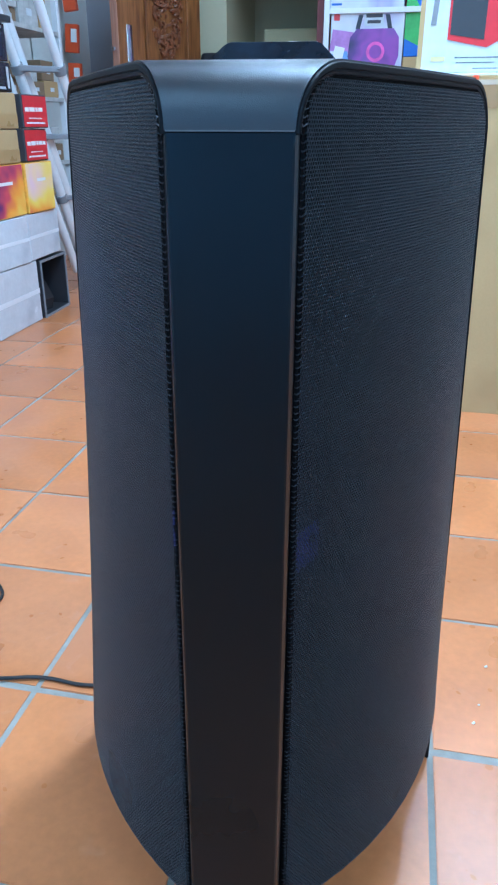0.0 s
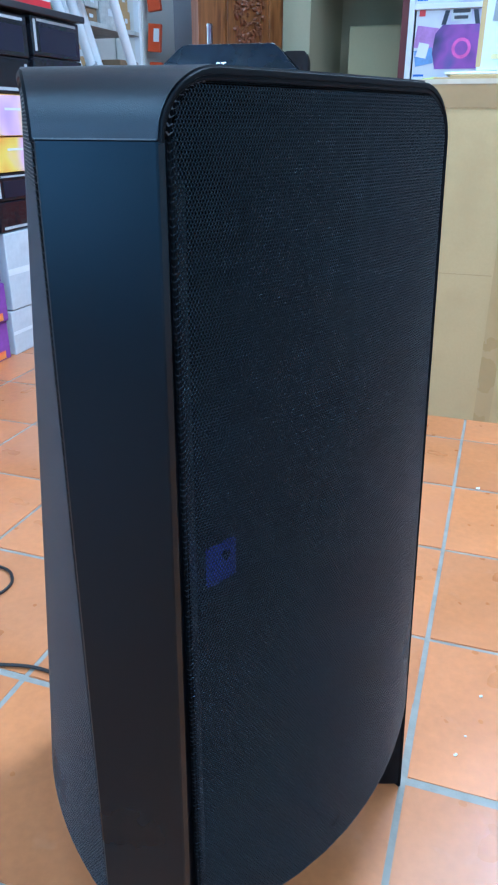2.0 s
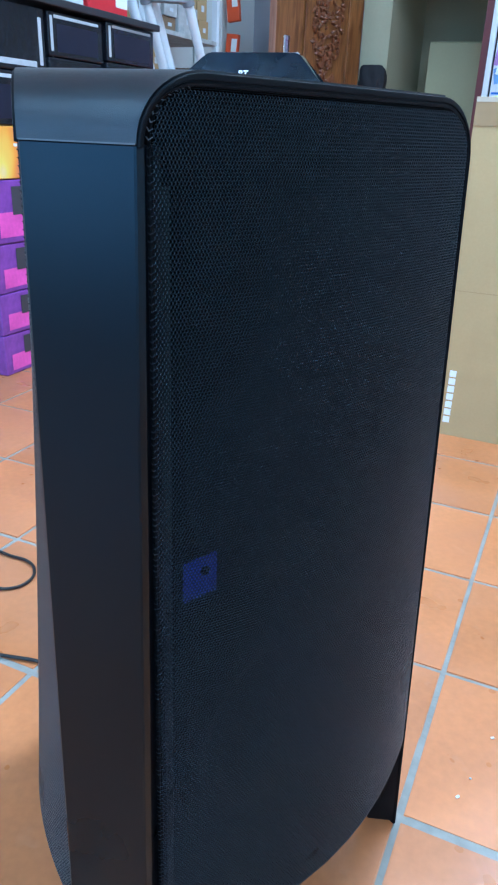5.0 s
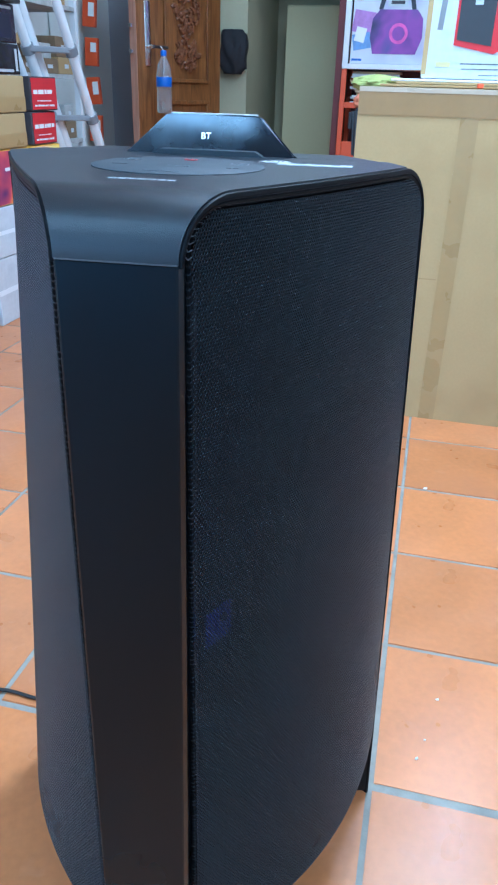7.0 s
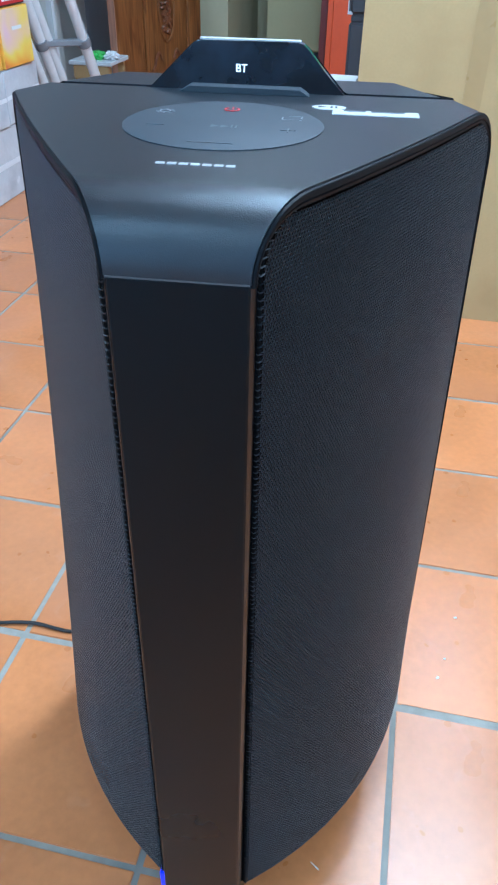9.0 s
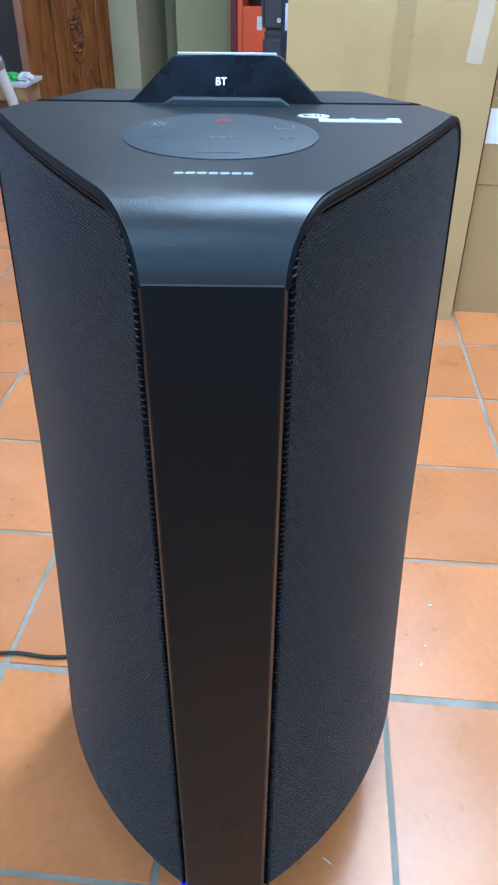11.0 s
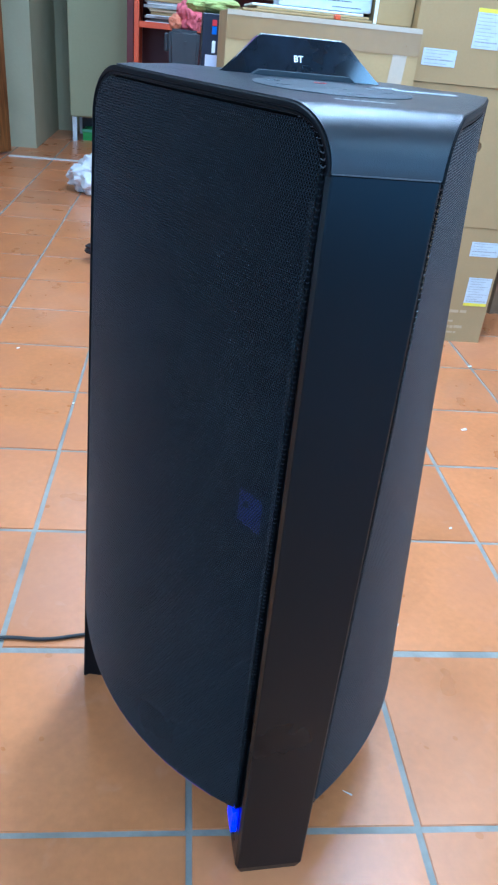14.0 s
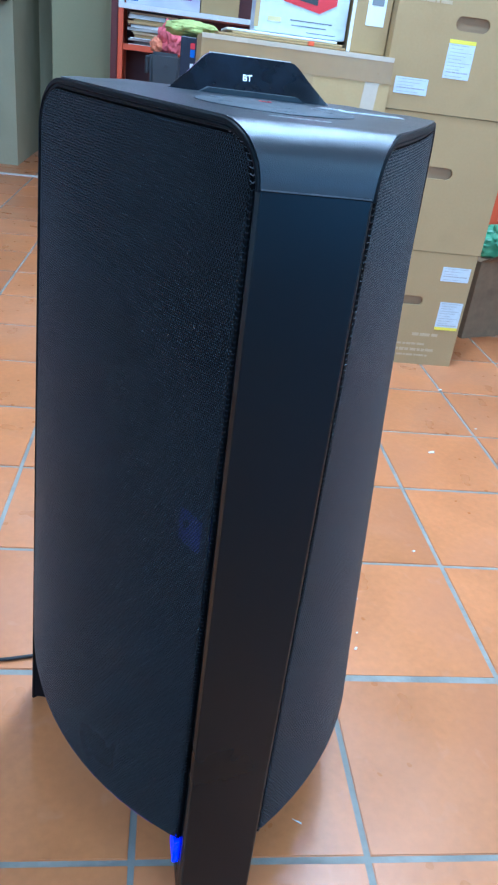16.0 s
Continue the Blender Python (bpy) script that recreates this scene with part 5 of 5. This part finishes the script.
solid("hanging_coat", bm, "cloth_dark", "crumpled black coat hanging beside the door", "coat", smooth=True, m=pose(-1.45, 4.575, 1.12))

# olive cabinet on legs in the alcove
CAB = thing("alcove_cabinet", "olive-cream metal cabinet on short legs in an alcove", "cabinet", pose(-1.20, 5.08, 0))
part("cabinet_body", box(0.002, 0.60, 0.004, 0.45, 0.17, 1.44, 0.006), "olive", CAB)
part("cabinet_door", box(0.006, 0.595, -0.016, 0.003, 0.18, 1.43, 0.004), "olive", CAB)
for xx, yy in ((0.03, 0.03), (0.57, 0.03), (0.03, 0.42), (0.57, 0.42)):
    part("cabinet_leg", box(xx - 0.016, xx + 0.016, yy - 0.016, yy + 0.016, 0.0, 0.17), "alu", CAB)
# no real panel: a dark sheet put in as the shade between the legs
part("back_panel", box(0.05, 0.58, 0.30, 0.31, 0.002, 0.169), "shelf_dark", CAB, "added dark sheet for the shade under the cabinet")
GB = thing("green_crate", "translucent green plastic crate under the cabinet", "crate", pose(-1.12, 5.16, 0))
bm = bmesh.new()
for b in ((0, 0.36, 0, 0.01, 0, 0.075), (0, 0.36, 0.20, 0.21, 0, 0.075), (0, 0.01, 0.01, 0.20, 0, 0.075), (0.35, 0.36, 0.01, 0.20, 0, 0.075), (0.01, 0.35, 0.01, 0.20, 0, 0.01)):
    box(*b, bm=bm)
part("crate_wall", bm, "green", GB)
part("crate_rim", box(-0.006, 0.366, -0.008, 0.0, 0.060, 0.080, 0.003), "bag_green", GB)

# ---- orange rack with shop goods ----
RACK = thing("orange_rack", "orange steel rack with white upper frame and dark red back", "rack", pose(-0.69, 4.40, 0))
for xx in (0.0, 1.16):
    part("rack_post", box(xx, xx + 0.032, 0, 0.035, 0, 1.03, 0.002), "orange", RACK)
    part("upper_post", box(xx, xx + 0.034, -0.004, 0.035, 1.031, 2.2, 0.002), "white_frame", RACK, "white upper frame post")
    part("rack_post", box(xx, xx + 0.032, 0.36, 0.395, 0, 2.2, 0.002), "orange", RACK)
part("side_board", box(-0.045, -0.004, 0.02, 0.38, 0, 2.1), "maroon", RACK, "dark red side board")
part("back_board", box(-0.04, 1.19, 0.40, 0.41, 0, 2.1), "maroon", RACK, "dark red back board")
for zz in (0.835,):
    part("rack_shelf", box(0.033, 1.16, 0.004, 0.395, zz - 0.022, zz, 0.002), "orange", RACK)
    part("shelf_lip", box(0.033, 1.16, -0.008, 0.003, zz - 0.03, zz + 0.004, 0.002), "orange", RACK)
for zz in (1.06, 1.47):
    part("white_shelf", box(0.034, 1.16, -0.012, 0.395, zz - 0.03, zz, 0.002), "white_frame", RACK, "white shelf")
part("lower_panel", box(0.033, 1.158, -0.008, 0.003, 0.03, 0.605, 0.004), "orange", RACK, "closed orange steel lower front")
bm = box(0.122, 0.182, -0.0095, -0.0082, 0.515, 0.552)
box(0.122, 0.152, -0.0095, -0.0082, 0.478, 0.5145, bm=bm)
part("paper_tag", bm, "label_paper", RACK, "torn white paper tag")
rr = random.Random(21)
for k in range(16):
    hh = 0.006 + 0.005 * (k * 5 % 3)
    z = 0.836 + sum(0.0072 + 0.005 * (j * 5 % 3) for j in range(k))
    if z + hh > 1.02:
        break
    fl = thing("paper_file", "pale folder of papers lying in a pile", "file", pose(-0.635 + rr.uniform(0, 0.05), 4.405 + rr.uniform(0, 0.05), z, 0, 0, rr.uniform(-7, 7)), "piled files")
    part("file_cover", box(0, 0.30, 0, 0.22, 0, hh, 0.001), rr.choice(("folder_grey", "white_frame", "ink_pale", "paper", "folder_dark", "card_pale")), fl)


def speaker_box(x0, z0, w, h, y, k):
    """Retail carton printed with a dark glowing loudspeaker."""
    ob = thing("speaker_retail_box", "white retail box printed with a glowing purple loudspeaker", "product box", pose(x0, y, z0), "retail boxes on the rack")
    part("carton_body", box(0, w, 0, 0.26, 0, h, 0.003), "pale_print", ob)
    flat("print_sweep", ob, "violet_pale", 0.01 * w, 0.30 * w, 0.42 * h, 0.72 * h, tilt=8)
    flat("print_sweep", ob, "sky_pale", 0.02 * w, 0.26 * w, 0.20 * h, 0.42 * h, y=-0.0012, tilt=-10)
    bm = prism([(0.30 * w, 0.14 * h), (0.88 * w, 0.14 * h), (0.95 * w, 0.36 * h), (0.94 * w, 0.62 * h), (0.86 * w, 0.74 * h), (0.36 * w, 0.74 * h), (0.27 * w, 0.62 * h), (0.25 * w, 0.36 * h)], -0.0026, -0.0018)
    part("printed_speaker", bm, "glow_print", ob, "dark purple printed loudspeaker")
    for x0, x1, x2 in ((0.34, 0.40, 0.44), (0.84, 0.78, 0.74)):
        bm = prism([(x0 * w, 0.74 * h), (x1 * w, 0.74 * h), (x2 * w, 0.93 * h), ((x0 + x2 - x1) * w, 0.93 * h)], -0.0030, -0.0020)
        part("printed_strap", bm, "navy_dark", ob, "dark printed carrying strap")
    bm = bmesh.new()
    for i in range(28):
        a0, a1 = 2 * math.pi * i / 28, 2 * math.pi * (i + 1) / 28
        c, r0, r1 = (0.63 * w, 0.42 * h), 0.085 * w, 0.125 * w
        v = [bm.verts.new((c[0] + r * math.cos(a), -0.0034, c[1] + r * math.sin(a))) for a, r in ((a0, r0), (a1, r0), (a1, r1), (a0, r1))]
        bm.faces.new(v)
    part("printed_ring", bm, "magenta", ob, "pink glowing ring in print")
    flat("white_oval", ob, "paper", 0.05 * w, 0.19 * w, 0.30 * h, 0.50 * h, y=-0.0030, tilt=12)
    flat("headline_panel", ob, "label_paper", 0.46 * w, 0.72 * w, 0.78 * h, 0.97 * h, y=-0.0034)
    flat("headline_bar", ob, "ink", 0.48 * w, 0.70 * w, 0.89 * h, 0.94 * h, y=-0.0044)
    flat("headline_bar", ob, "ink", 0.50 * w, 0.68 * w, 0.81 * h, 0.855 * h, y=-0.0044)
    flat("corner_mark", ob, "red_box", 0.04 * w, 0.12 * w, 0.86 * h, 0.96 * h, y=-0.0020)
    flat("base_line", ob, "blue", 0.02 * w, 0.16 * w, 0.04 * h, 0.07 * h)
    return ob


speaker_box(-0.645, 1.061, 0.455, 0.40, 4.41, 0)
speaker_box(-0.655, 1.471, 0.455, 0.40, 4.41, 1)
ob = thing("green_blue_box", "product box printed in bright green and blue", "product box", pose(-0.185, 4.42, 1.20))
part("carton_body", box(0, 0.22, 0, 0.25, 0, 0.42, 0.003), "blue", ob)
part("green_print", prism([(0.0, 0.10), (0.215, 0.0), (0.218, 0.24), (0.10, 0.24), (0.0, 0.40)], -0.002, -0.0008), "green", ob)
ob2 = thing("shelf_carton", "plain brown carton on the white shelf", "cardboard box", pose(-0.185, 4.42, 1.061))
part("carton_body", box(0, 0.24, 0, 0.26, 0, 0.137, 0.003), "card_pale", ob2)

# ---- goods round the big carton ----
def crumple(name, label, category, material, loc, size, seed, amp=0.25, fold=0.02, group=""):
    bm = bmesh.new()
    bmesh.ops.create_icosphere(bm, subdivisions=5, radius=1.0)
    off = Vector((seed * 3.1, seed * 1.7, seed * 0.9))
    for v in bm.verts:
        d = v.co.normalized()
        n = noise.fractal(d * 1.8 + off, 1.2, 2.0, 3) + 0.55 * abs(noise.noise(d * 3.2 + off)) - 0.15
        n2 = abs(noise.noise(Vector((d.x * 4.5, d.y * 4.5, d.z * 2.0)) + off + Vector((n, 0, n)))) + 0.5 * abs(noise.noise(d * 9.0 + off))
        v.co = d * (1 + amp * n - fold * (1.6 - 5.0 * n2))
        v.co = Vector((v.co.x * size[0], v.co.y * size[1], max(-1.0, v.co.z) * size[2]))
        if v.co.z < -0.8 * size[2]:
            v.co.z = -0.8 * size[2]
    return solid(name, bm, material, label, category, smooth=True, m=pose(loc[0], loc[1], loc[2] + 0.8 * size[2]), group=group)


# packs stacked left of the big carton
pk = thing("brown_parcel", "small brown parcel at the bottom of a pile", "parcel", pose(-0.44, 1.74, 0, 0, 0, 3))
part("carton_body", box(0, 0.15, 0, 0.22, 0, 0.105, 0.003), "card", pk)
part("foil_pack", box(0.02, 0.14, 0.0, 0.18, 0.1055, 0.142, 0.010), "bag_white", pk)
part("upper_carton", box(0.0, 0.15, 0.002, 0.22, 0.1425, 0.168, 0.003), "card_pale", pk)
rb = thing("red_retail_box", "red retail box with a white mark, in a pile", "product box", pose(-0.44, 1.74, 0.169, 0, 0, 2))
part("carton_body", box(0, 0.145, 0, 0.22, 0, 0.145, 0.003), "red_box", rb)
flat("white_mark", rb, "paper", 0.112, 0.140, 0.07, 0.10)
wb = thing("white_tub", "white plastic tub lying in a pile of goods", "tub", pose(-0.365, 1.80, 0.315))
part("tub_body", lathe([(0.055, 0.0), (0.062, 0.008), (0.064, 0.050), (0.050, 0.078), (0.044, 0.082)], 24), "white_box", wb, smooth=True)
part("tub_lid", lathe([(0.045, 0.0825), (0.046, 0.084), (0.046, 0.094), (0.042, 0.096)], 24), "alu_joint", wb, smooth=True)
ns = thing("navy_box", "dark navy product box with a pale lid edge", "product box", pose(-0.45, 1.745, 0.412, 0, 0, -3))
part("carton_body", box(0, 0.150, 0, 0.24, 0, 0.112, 0.003), "navy", ns)
part("lid_edge", box(-0.002, 0.152, -0.002, 0.242, 0.113, 0.122, 0.002), "white_frame", ns)
bk = thing("slim_black_box", "slim black product box with small coloured marks", "product box", pose(-0.298, 2.05, 0))
part("carton_body", box(0, 0.062, 0, 0.30, 0, 0.905, 0.003), "navy_dark", bk)
flat("red_mark", bk, "red_box", 0.034, 0.050, 0.868, 0.886)
flat("blue_mark", bk, "blue", 0.034, 0.050, 0.842, 0.866)
flat("white_mark", bk, "paper", 0.036, 0.048, 0.785, 0.822)
flat("printed_picture", bk, "pale_print", 0.014, 0.056, 0.70, 0.778, label="pale blue printed picture")
# two black loudspeakers, one upon the other
cn = thing("black_tower_speaker", "two black loudspeakers stacked into a tower beside the rack", "loudspeaker", pose(-0.365, 3.0, 0))


def tapered(w0, w1, d, z0, z1, bevel, bm=None):
    """A block whose width goes from w0 at its foot to w1 at its top."""
    bm = box(-0.5, 0.5, -d / 2, d / 2, z0, z1, 0.0, bm)
    for v in bm.verts:
        v.co.x *= w0 if v.co.z < (z0 + z1) / 2 else w1
    bmesh.ops.bevel(bm, geom=list(bm.edges), offset=bevel, segments=3, affect="EDGES")
    return bm


part("lower_body", tapered(0.112, 0.118, 0.13, 0.0, 0.588, 0.012), "alu_dark", cn, smooth=True)
part("collar", box(-0.052, 0.052, -0.055, 0.055, 0.5885, 0.611, 0.003), "shelf_dark", cn)
part("upper_body", tapered(0.124, 0.146, 0.14, 0.6115, 0.835, 0.016), "alu_dark", cn, "dark grey rounded upper cabinet", smooth=True)
part("knob", rod((0.006, -0.069, 0.780), (0.006, -0.080, 0.780), 0.009), "shelf_dark", cn, smooth=True)
part("knob", rod((0.012, -0.066, 0.655), (0.012, -0.078, 0.655), 0.009), "silver", cn, smooth=True)
part("side_handle", box(-0.092, -0.071, -0.03, 0.03, 0.740, 0.815, 0.006), "shelf_dark", cn)
crumple("pink_cloth", "crumpled pink cloth lying on the stacked loudspeakers", "cloth", "cloth_pink", (-0.345, 2.99, 0.833), (0.058, 0.055, 0.068), 2, 0.30, 0.02)
crumple("salmon_cloth", "crumpled salmon rag beside the pink cloth", "cloth", "cloth_salmon", (-0.408, 2.97, 0.833), (0.030, 0.035, 0.034), 11, 0.25, 0.02)
crumple("green_cloth", "pale green crumpled cloth lying over the boxes", "cloth", "cloth_lime", (-0.262, 2.16, 0.905), (0.095, 0.10, 0.030), 13, 0.16, 0.008)

# on top of the big carton
Z1 = 0.917
for k, (x0, x1, y0, y1, rz, mm) in enumerate(((-0.20, 0.16, 1.44, 1.80, 2, "card"), (-0.16, 0.155, 1.46, 1.78, -3, "card_pale"), (-0.175, 0.14, 1.47, 1.80, 1, "paper"))):
    sheet = thing("flat_cardboard", "flattened cardboard sheet on the big box", "cardboard", pose(0, 0, Z1 + 0.007 * k, 0, 0, 0), "flattened sheets")
    part("sheet", box(x0, x1, y0, y1, 0, 0.006, 0.0015), mm, sheet)
ok = thing("orange_block", "small orange plastic piece on the big box", "plastic piece", pose(0.052, 1.45, Z1 + 0.0))
part("piece", box(0, 0.016, -0.03, 0.0, 0.0, 0.012, 0.003), "orange", ok)
KB = thing("karaoke_box", "white retail box printed with a red and grey loudspeaker", "product box", pose(-0.098, 1.50, Z1 + 0.022, 0, 0, -2))
part("carton_body", box(0, 0.262, 0, 0.24, 0, 0.40, 0.004), "white_box", KB)
part("brown_edge", box(-0.0008, 0.012, -0.0008, 0.0, 0.01, 0.39), "card_pale", KB)
bm = prism([(0.076, 0.080), (0.180, 0.060), (0.226, 0.084), (0.226, 0.30), (0.18, 0.318), (0.076, 0.308)], -0.002, -0.0006)
part("printed_speaker", bm, "red_box", KB, "red printed loudspeaker")
bm = prism([(0.082, 0.092), (0.172, 0.078), (0.172, 0.300), (0.082, 0.294)], -0.003, -0.0022)
part("printed_grille", bm, "alu_dark", KB, "dark grey printed grille")
flat("printed_badge", KB, "silver", 0.118, 0.138, 0.172, 0.182, y=-0.0034)
flat("printed_microphone", KB, "alu_joint", 0.036, 0.050, 0.115, 0.31, y=-0.0008, tilt=4)
flat("gold_mark", KB, "gold_pale", 0.036, 0.074, 0.028, 0.040, y=-0.0008)
text_row(KB, "grey_print", 0.100, 0.220, 0.034, 0.039, 58, name="text_bar")
text_row(KB, "grey_print", 0.105, 0.205, 0.022, 0.0265, 63, name="text_bar")
text_row(KB, "grey_print", 0.15, 0.235, 0.008, 0.012, 9, name="text_bar")
GC = thing("grey_carton", "grey-brown carton with white edge guard and label", "cardboard box", pose(0.172, 1.47, Z1, 0, 0, 1))
part("carton_body", box(0, 0.110, 0, 0.32, 0, 0.46, 0.003), "card", GC)
part("edge_guard", box(-0.003, 0.006, -0.003, 0.0, 0.0, 0.46), "paper", GC, "white edge guard")
flat("paper_label", GC, "paper", 0.040, 0.092, 0.070, 0.200)
flat("label_print", GC, "alu_joint", 0.050, 0.084, 0.12, 0.19, y=-0.0014)

# right of the stack: open carton with a green bag, orange post behind
OC = carton(0.34, 0.30, 0.30, "worn brown carton with folded flaps on the floor", pose(0.965, 1.95, 0, 0, 0, -78), "card_worn", flap=False)
OC.matrix_world = pose(0.86, 1.74, 0, 0, 0, 22)
bm = box(0.0, 0.34, -0.13, 0.0, 0, 0.005)
bmesh.ops.transform(bm, verts=bm.verts, matrix=pose(0, 0.0, 0.30, -28))
part("open_flap", bm, "card_worn", OC)
crumple("green_bag", "crumpled green plastic bag lying in the open carton", "plastic bag", "bag_green", (1.03, 1.92, 0.288), (0.13, 0.11, 0.075), 7, 0.26, 0.02)
crumple("white_bag", "crumpled white plastic bag on the floor", "plastic bag", "bag_white", (-0.80, 3.36, 0.0), (0.15, 0.13, 0.105), 9, 0.3, 0.03)
crumple("dark_bag", "small dark crumpled bag lying on the floor", "bag", "cloth_dark", (-0.572, 2.08, 0.0), (0.12, 0.10, 0.06), 4, 0.35)
OP = thing("orange_post", "orange steel shelf post with boards by the wall", "rack", pose(1.12, 2.35, 0))
for xx in (0.0, 0.7):
    part("post", box(xx, xx + 0.035, 0, 0.035, 0, 2.0, 0.002), "orange", OP)
for zz in (0.35, 0.8, 1.25):
    part("board", box(0.036, 0.70, 0, 0.35, zz - 0.02, zz, 0.002), "orange", OP)

# low stool with bits on it by the ladder
ST = thing("low_stool", "low brown stool with a white top", "stool", pose(-1.86, 3.16, 0))
part("stool_top", box(0, 0.23, 0, 0.26, 0.32, 0.340, 0.004), "white_box", ST)
for xx in (0.02, 0.18):
    for yy in (0.02, 0.22):
        part("stool_leg", box(xx, xx + 0.03, yy, yy + 0.03, 0, 0.32), "card", ST)
part("stool_apron", box(0.02, 0.21, 0.008, 0.02, 0.26, 0.32), "card", ST)
crumple("green_wrapper", "crumpled green and white wrapper on the stool", "wrapper", "green", (-1.74, 3.24, 0.340), (0.045, 0.04, 0.022), 3, 0.4)
crumple("white_wrapper", "crumpled white wrapper on the stool", "wrapper", "bag_white", (-1.665, 3.26, 0.340), (0.04, 0.04, 0.02), 6, 0.4)

# mains cable on the floor
CB = [(-0.30, 0.03, 0.02), (-0.36, 0.035, 0.006), (-0.43, 0.034, 0.004), (-0.475, 0.025, 0.004), (-0.53, 0.015, 0.004), (-0.60, 0.017, 0.004), (-0.665, 0.002, 0.004), (-0.78, -0.02, 0.004), (-0.93, 0.0, 0.004), (-0.99, 0.07, 0.004), (-0.93, 0.125, 0.004),
      (-0.84, 0.138, 0.004), (-0.784, 0.154, 0.004), (-0.771, 0.190, 0.004), (-0.788, 0.224, 0.004), (-0.815, 0.240, 0.004), (-0.87, 0.241, 0.004), (-1.05, 0.27, 0.004), (-1.3, 0.42, 0.004), (-1.5, 0.7, 0.004), (-1.6, 0.9, 0.004)]
cu = bpy.data.curves.new("power_cable", "CURVE")
cu.dimensions, cu.bevel_depth, cu.bevel_resolution, cu.resolution_u = "3D", 0.0030, 3, 10
sp = cu.splines.new("BEZIER")
sp.bezier_points.add(len(CB) - 1)
for bp, p in zip(sp.bezier_points, CB):
    bp.co, bp.handle_left_type, bp.handle_right_type = p, "AUTO", "AUTO"
tmp = bpy.data.objects.new("power_cable", cu)
me = bpy.data.meshes.new_from_object(tmp)
bpy.data.objects.remove(tmp)
me.materials.clear(); me.materials.append(M["rubber"])
tagged(new("power_cable", me), "thin black mains cable lying across the tiles", "cable")

# scraps on the tiles
SCRAPS = ((0.093, 0.19, 0.006, 0.004, 20), (0.434, 0.79, 0.018, 0.009, 10), (0.056, 0.909, 0.011, 0.009, 0), (0.064, 0.061, 0.006, 0.004, 50), (0.254, 0.348, 0.007, 0.004, 10), (-0.086, -0.255, 0.016, 0.0012, -35),
          (0.599, 1.216, 0.014, 0.008, 15), (-0.806, 1.168, 0.010, 0.007, 30), (-0.60, 0.836, 0.006, 0.007, 0), (-0.93, 1.4, 0.03, 0.012, 40), (0.62, 0.95, 0.007, 0.005, 0), (0.075, 0.10, 0.004, 0.003, 0))
for x, y, sx, sy, rz in SCRAPS:
    sx, sy = sx * 0.42, sy * 0.42
    bm = box(-sx, sx, -sy, sy, 0.0, 0.0016, 0.0004)
    for v in bm.verts:
        v.co.z += 0.0015 * math.sin(v.co.x * 200) if v.co.z > 0.001 else 0
    solid("paper_scrap", bm, "paper", "tiny white paper scrap on the tiles", "paper scrap", group="scraps on the floor", m=pose(x, y, 0.0005, 0, 0, rz))

# ---- floor tiles, each a piece of its own ----
floor_ob = bpy.data.objects["floor"]
T, G = 0.30, 0.0085


def tile_mesh(w, d):
    bm = box(-w / 2, w / 2, -d / 2, d / 2, -0.012, 0.0)
    top = [e for e in bm.edges if all(v.co.z > -0.001 for v in e.verts)]
    bmesh.ops.bevel(bm, geom=top, offset=0.0012, segments=2, affect="EDGES")
    me = bpy.data.meshes.new("floor_tile")
    bm.to_mesh(me); bm.free()
    me.materials.append(M["tile"])
    return me


rng = random.Random(5)
TILE_MESH = tile_mesh(T - G, T - G)
far = []
for i in range(-8, 7):
    for j in range(-12, 19):
        # one row is a little deeper than the rest, and the rows before it lie that much further forward
        mid_y = (j + 0.5) * T - (0.006 if j < 0 else 0.002 if j == 0 else 0.0) + (0.002 if j >= 0 else 0.0)
        deeper = Matrix.Diagonal((1, 1 + 0.006 / T, 1, 1)) if j == 0 else Matrix.Identity(4)
        where = Matrix.Translation((0, mid_y, 0)) @ deeper @ pose((i + 0.5) * T + rng.uniform(-0.0008, 0.0008), rng.uniform(-0.0008, 0.0008), rng.uniform(-0.0006, 0.0003), rng.uniform(-0.10, 0.10), rng.uniform(-0.10, 0.10), rng.choice((0, 90, 180, 270)) + rng.uniform(-0.12, 0.12))
        if j < -4 or j > 14:
            far.append(where)
            continue
        ob = new("floor_tile", TILE_MESH)
        ob.parent = floor_ob
        ob.matrix_local = where
# tiles near the entrance and in the alcove, joined
base = np.empty(len(TILE_MESH.vertices) * 3)
TILE_MESH.vertices.foreach_get("co", base)
base = base.reshape(-1, 3)
faces = [tuple(p.vertices) for p in TILE_MESH.polygons]
vs, fs = [], []
for where in far:
    m4 = np.array(where)
    k = len(vs)
    vs += [tuple(p) for p in base @ m4[:3, :3].T + m4[:3, 3]]
    fs += [tuple(v + k for v in f) for f in faces]
me = bpy.data.meshes.new("entrance_tiles")
me.from_pydata(vs, [], fs)
me.materials.append(M["tile"])
ob = new("entrance_tiles", me)
ob.parent = floor_ob
ob["kind"] = "stuff"
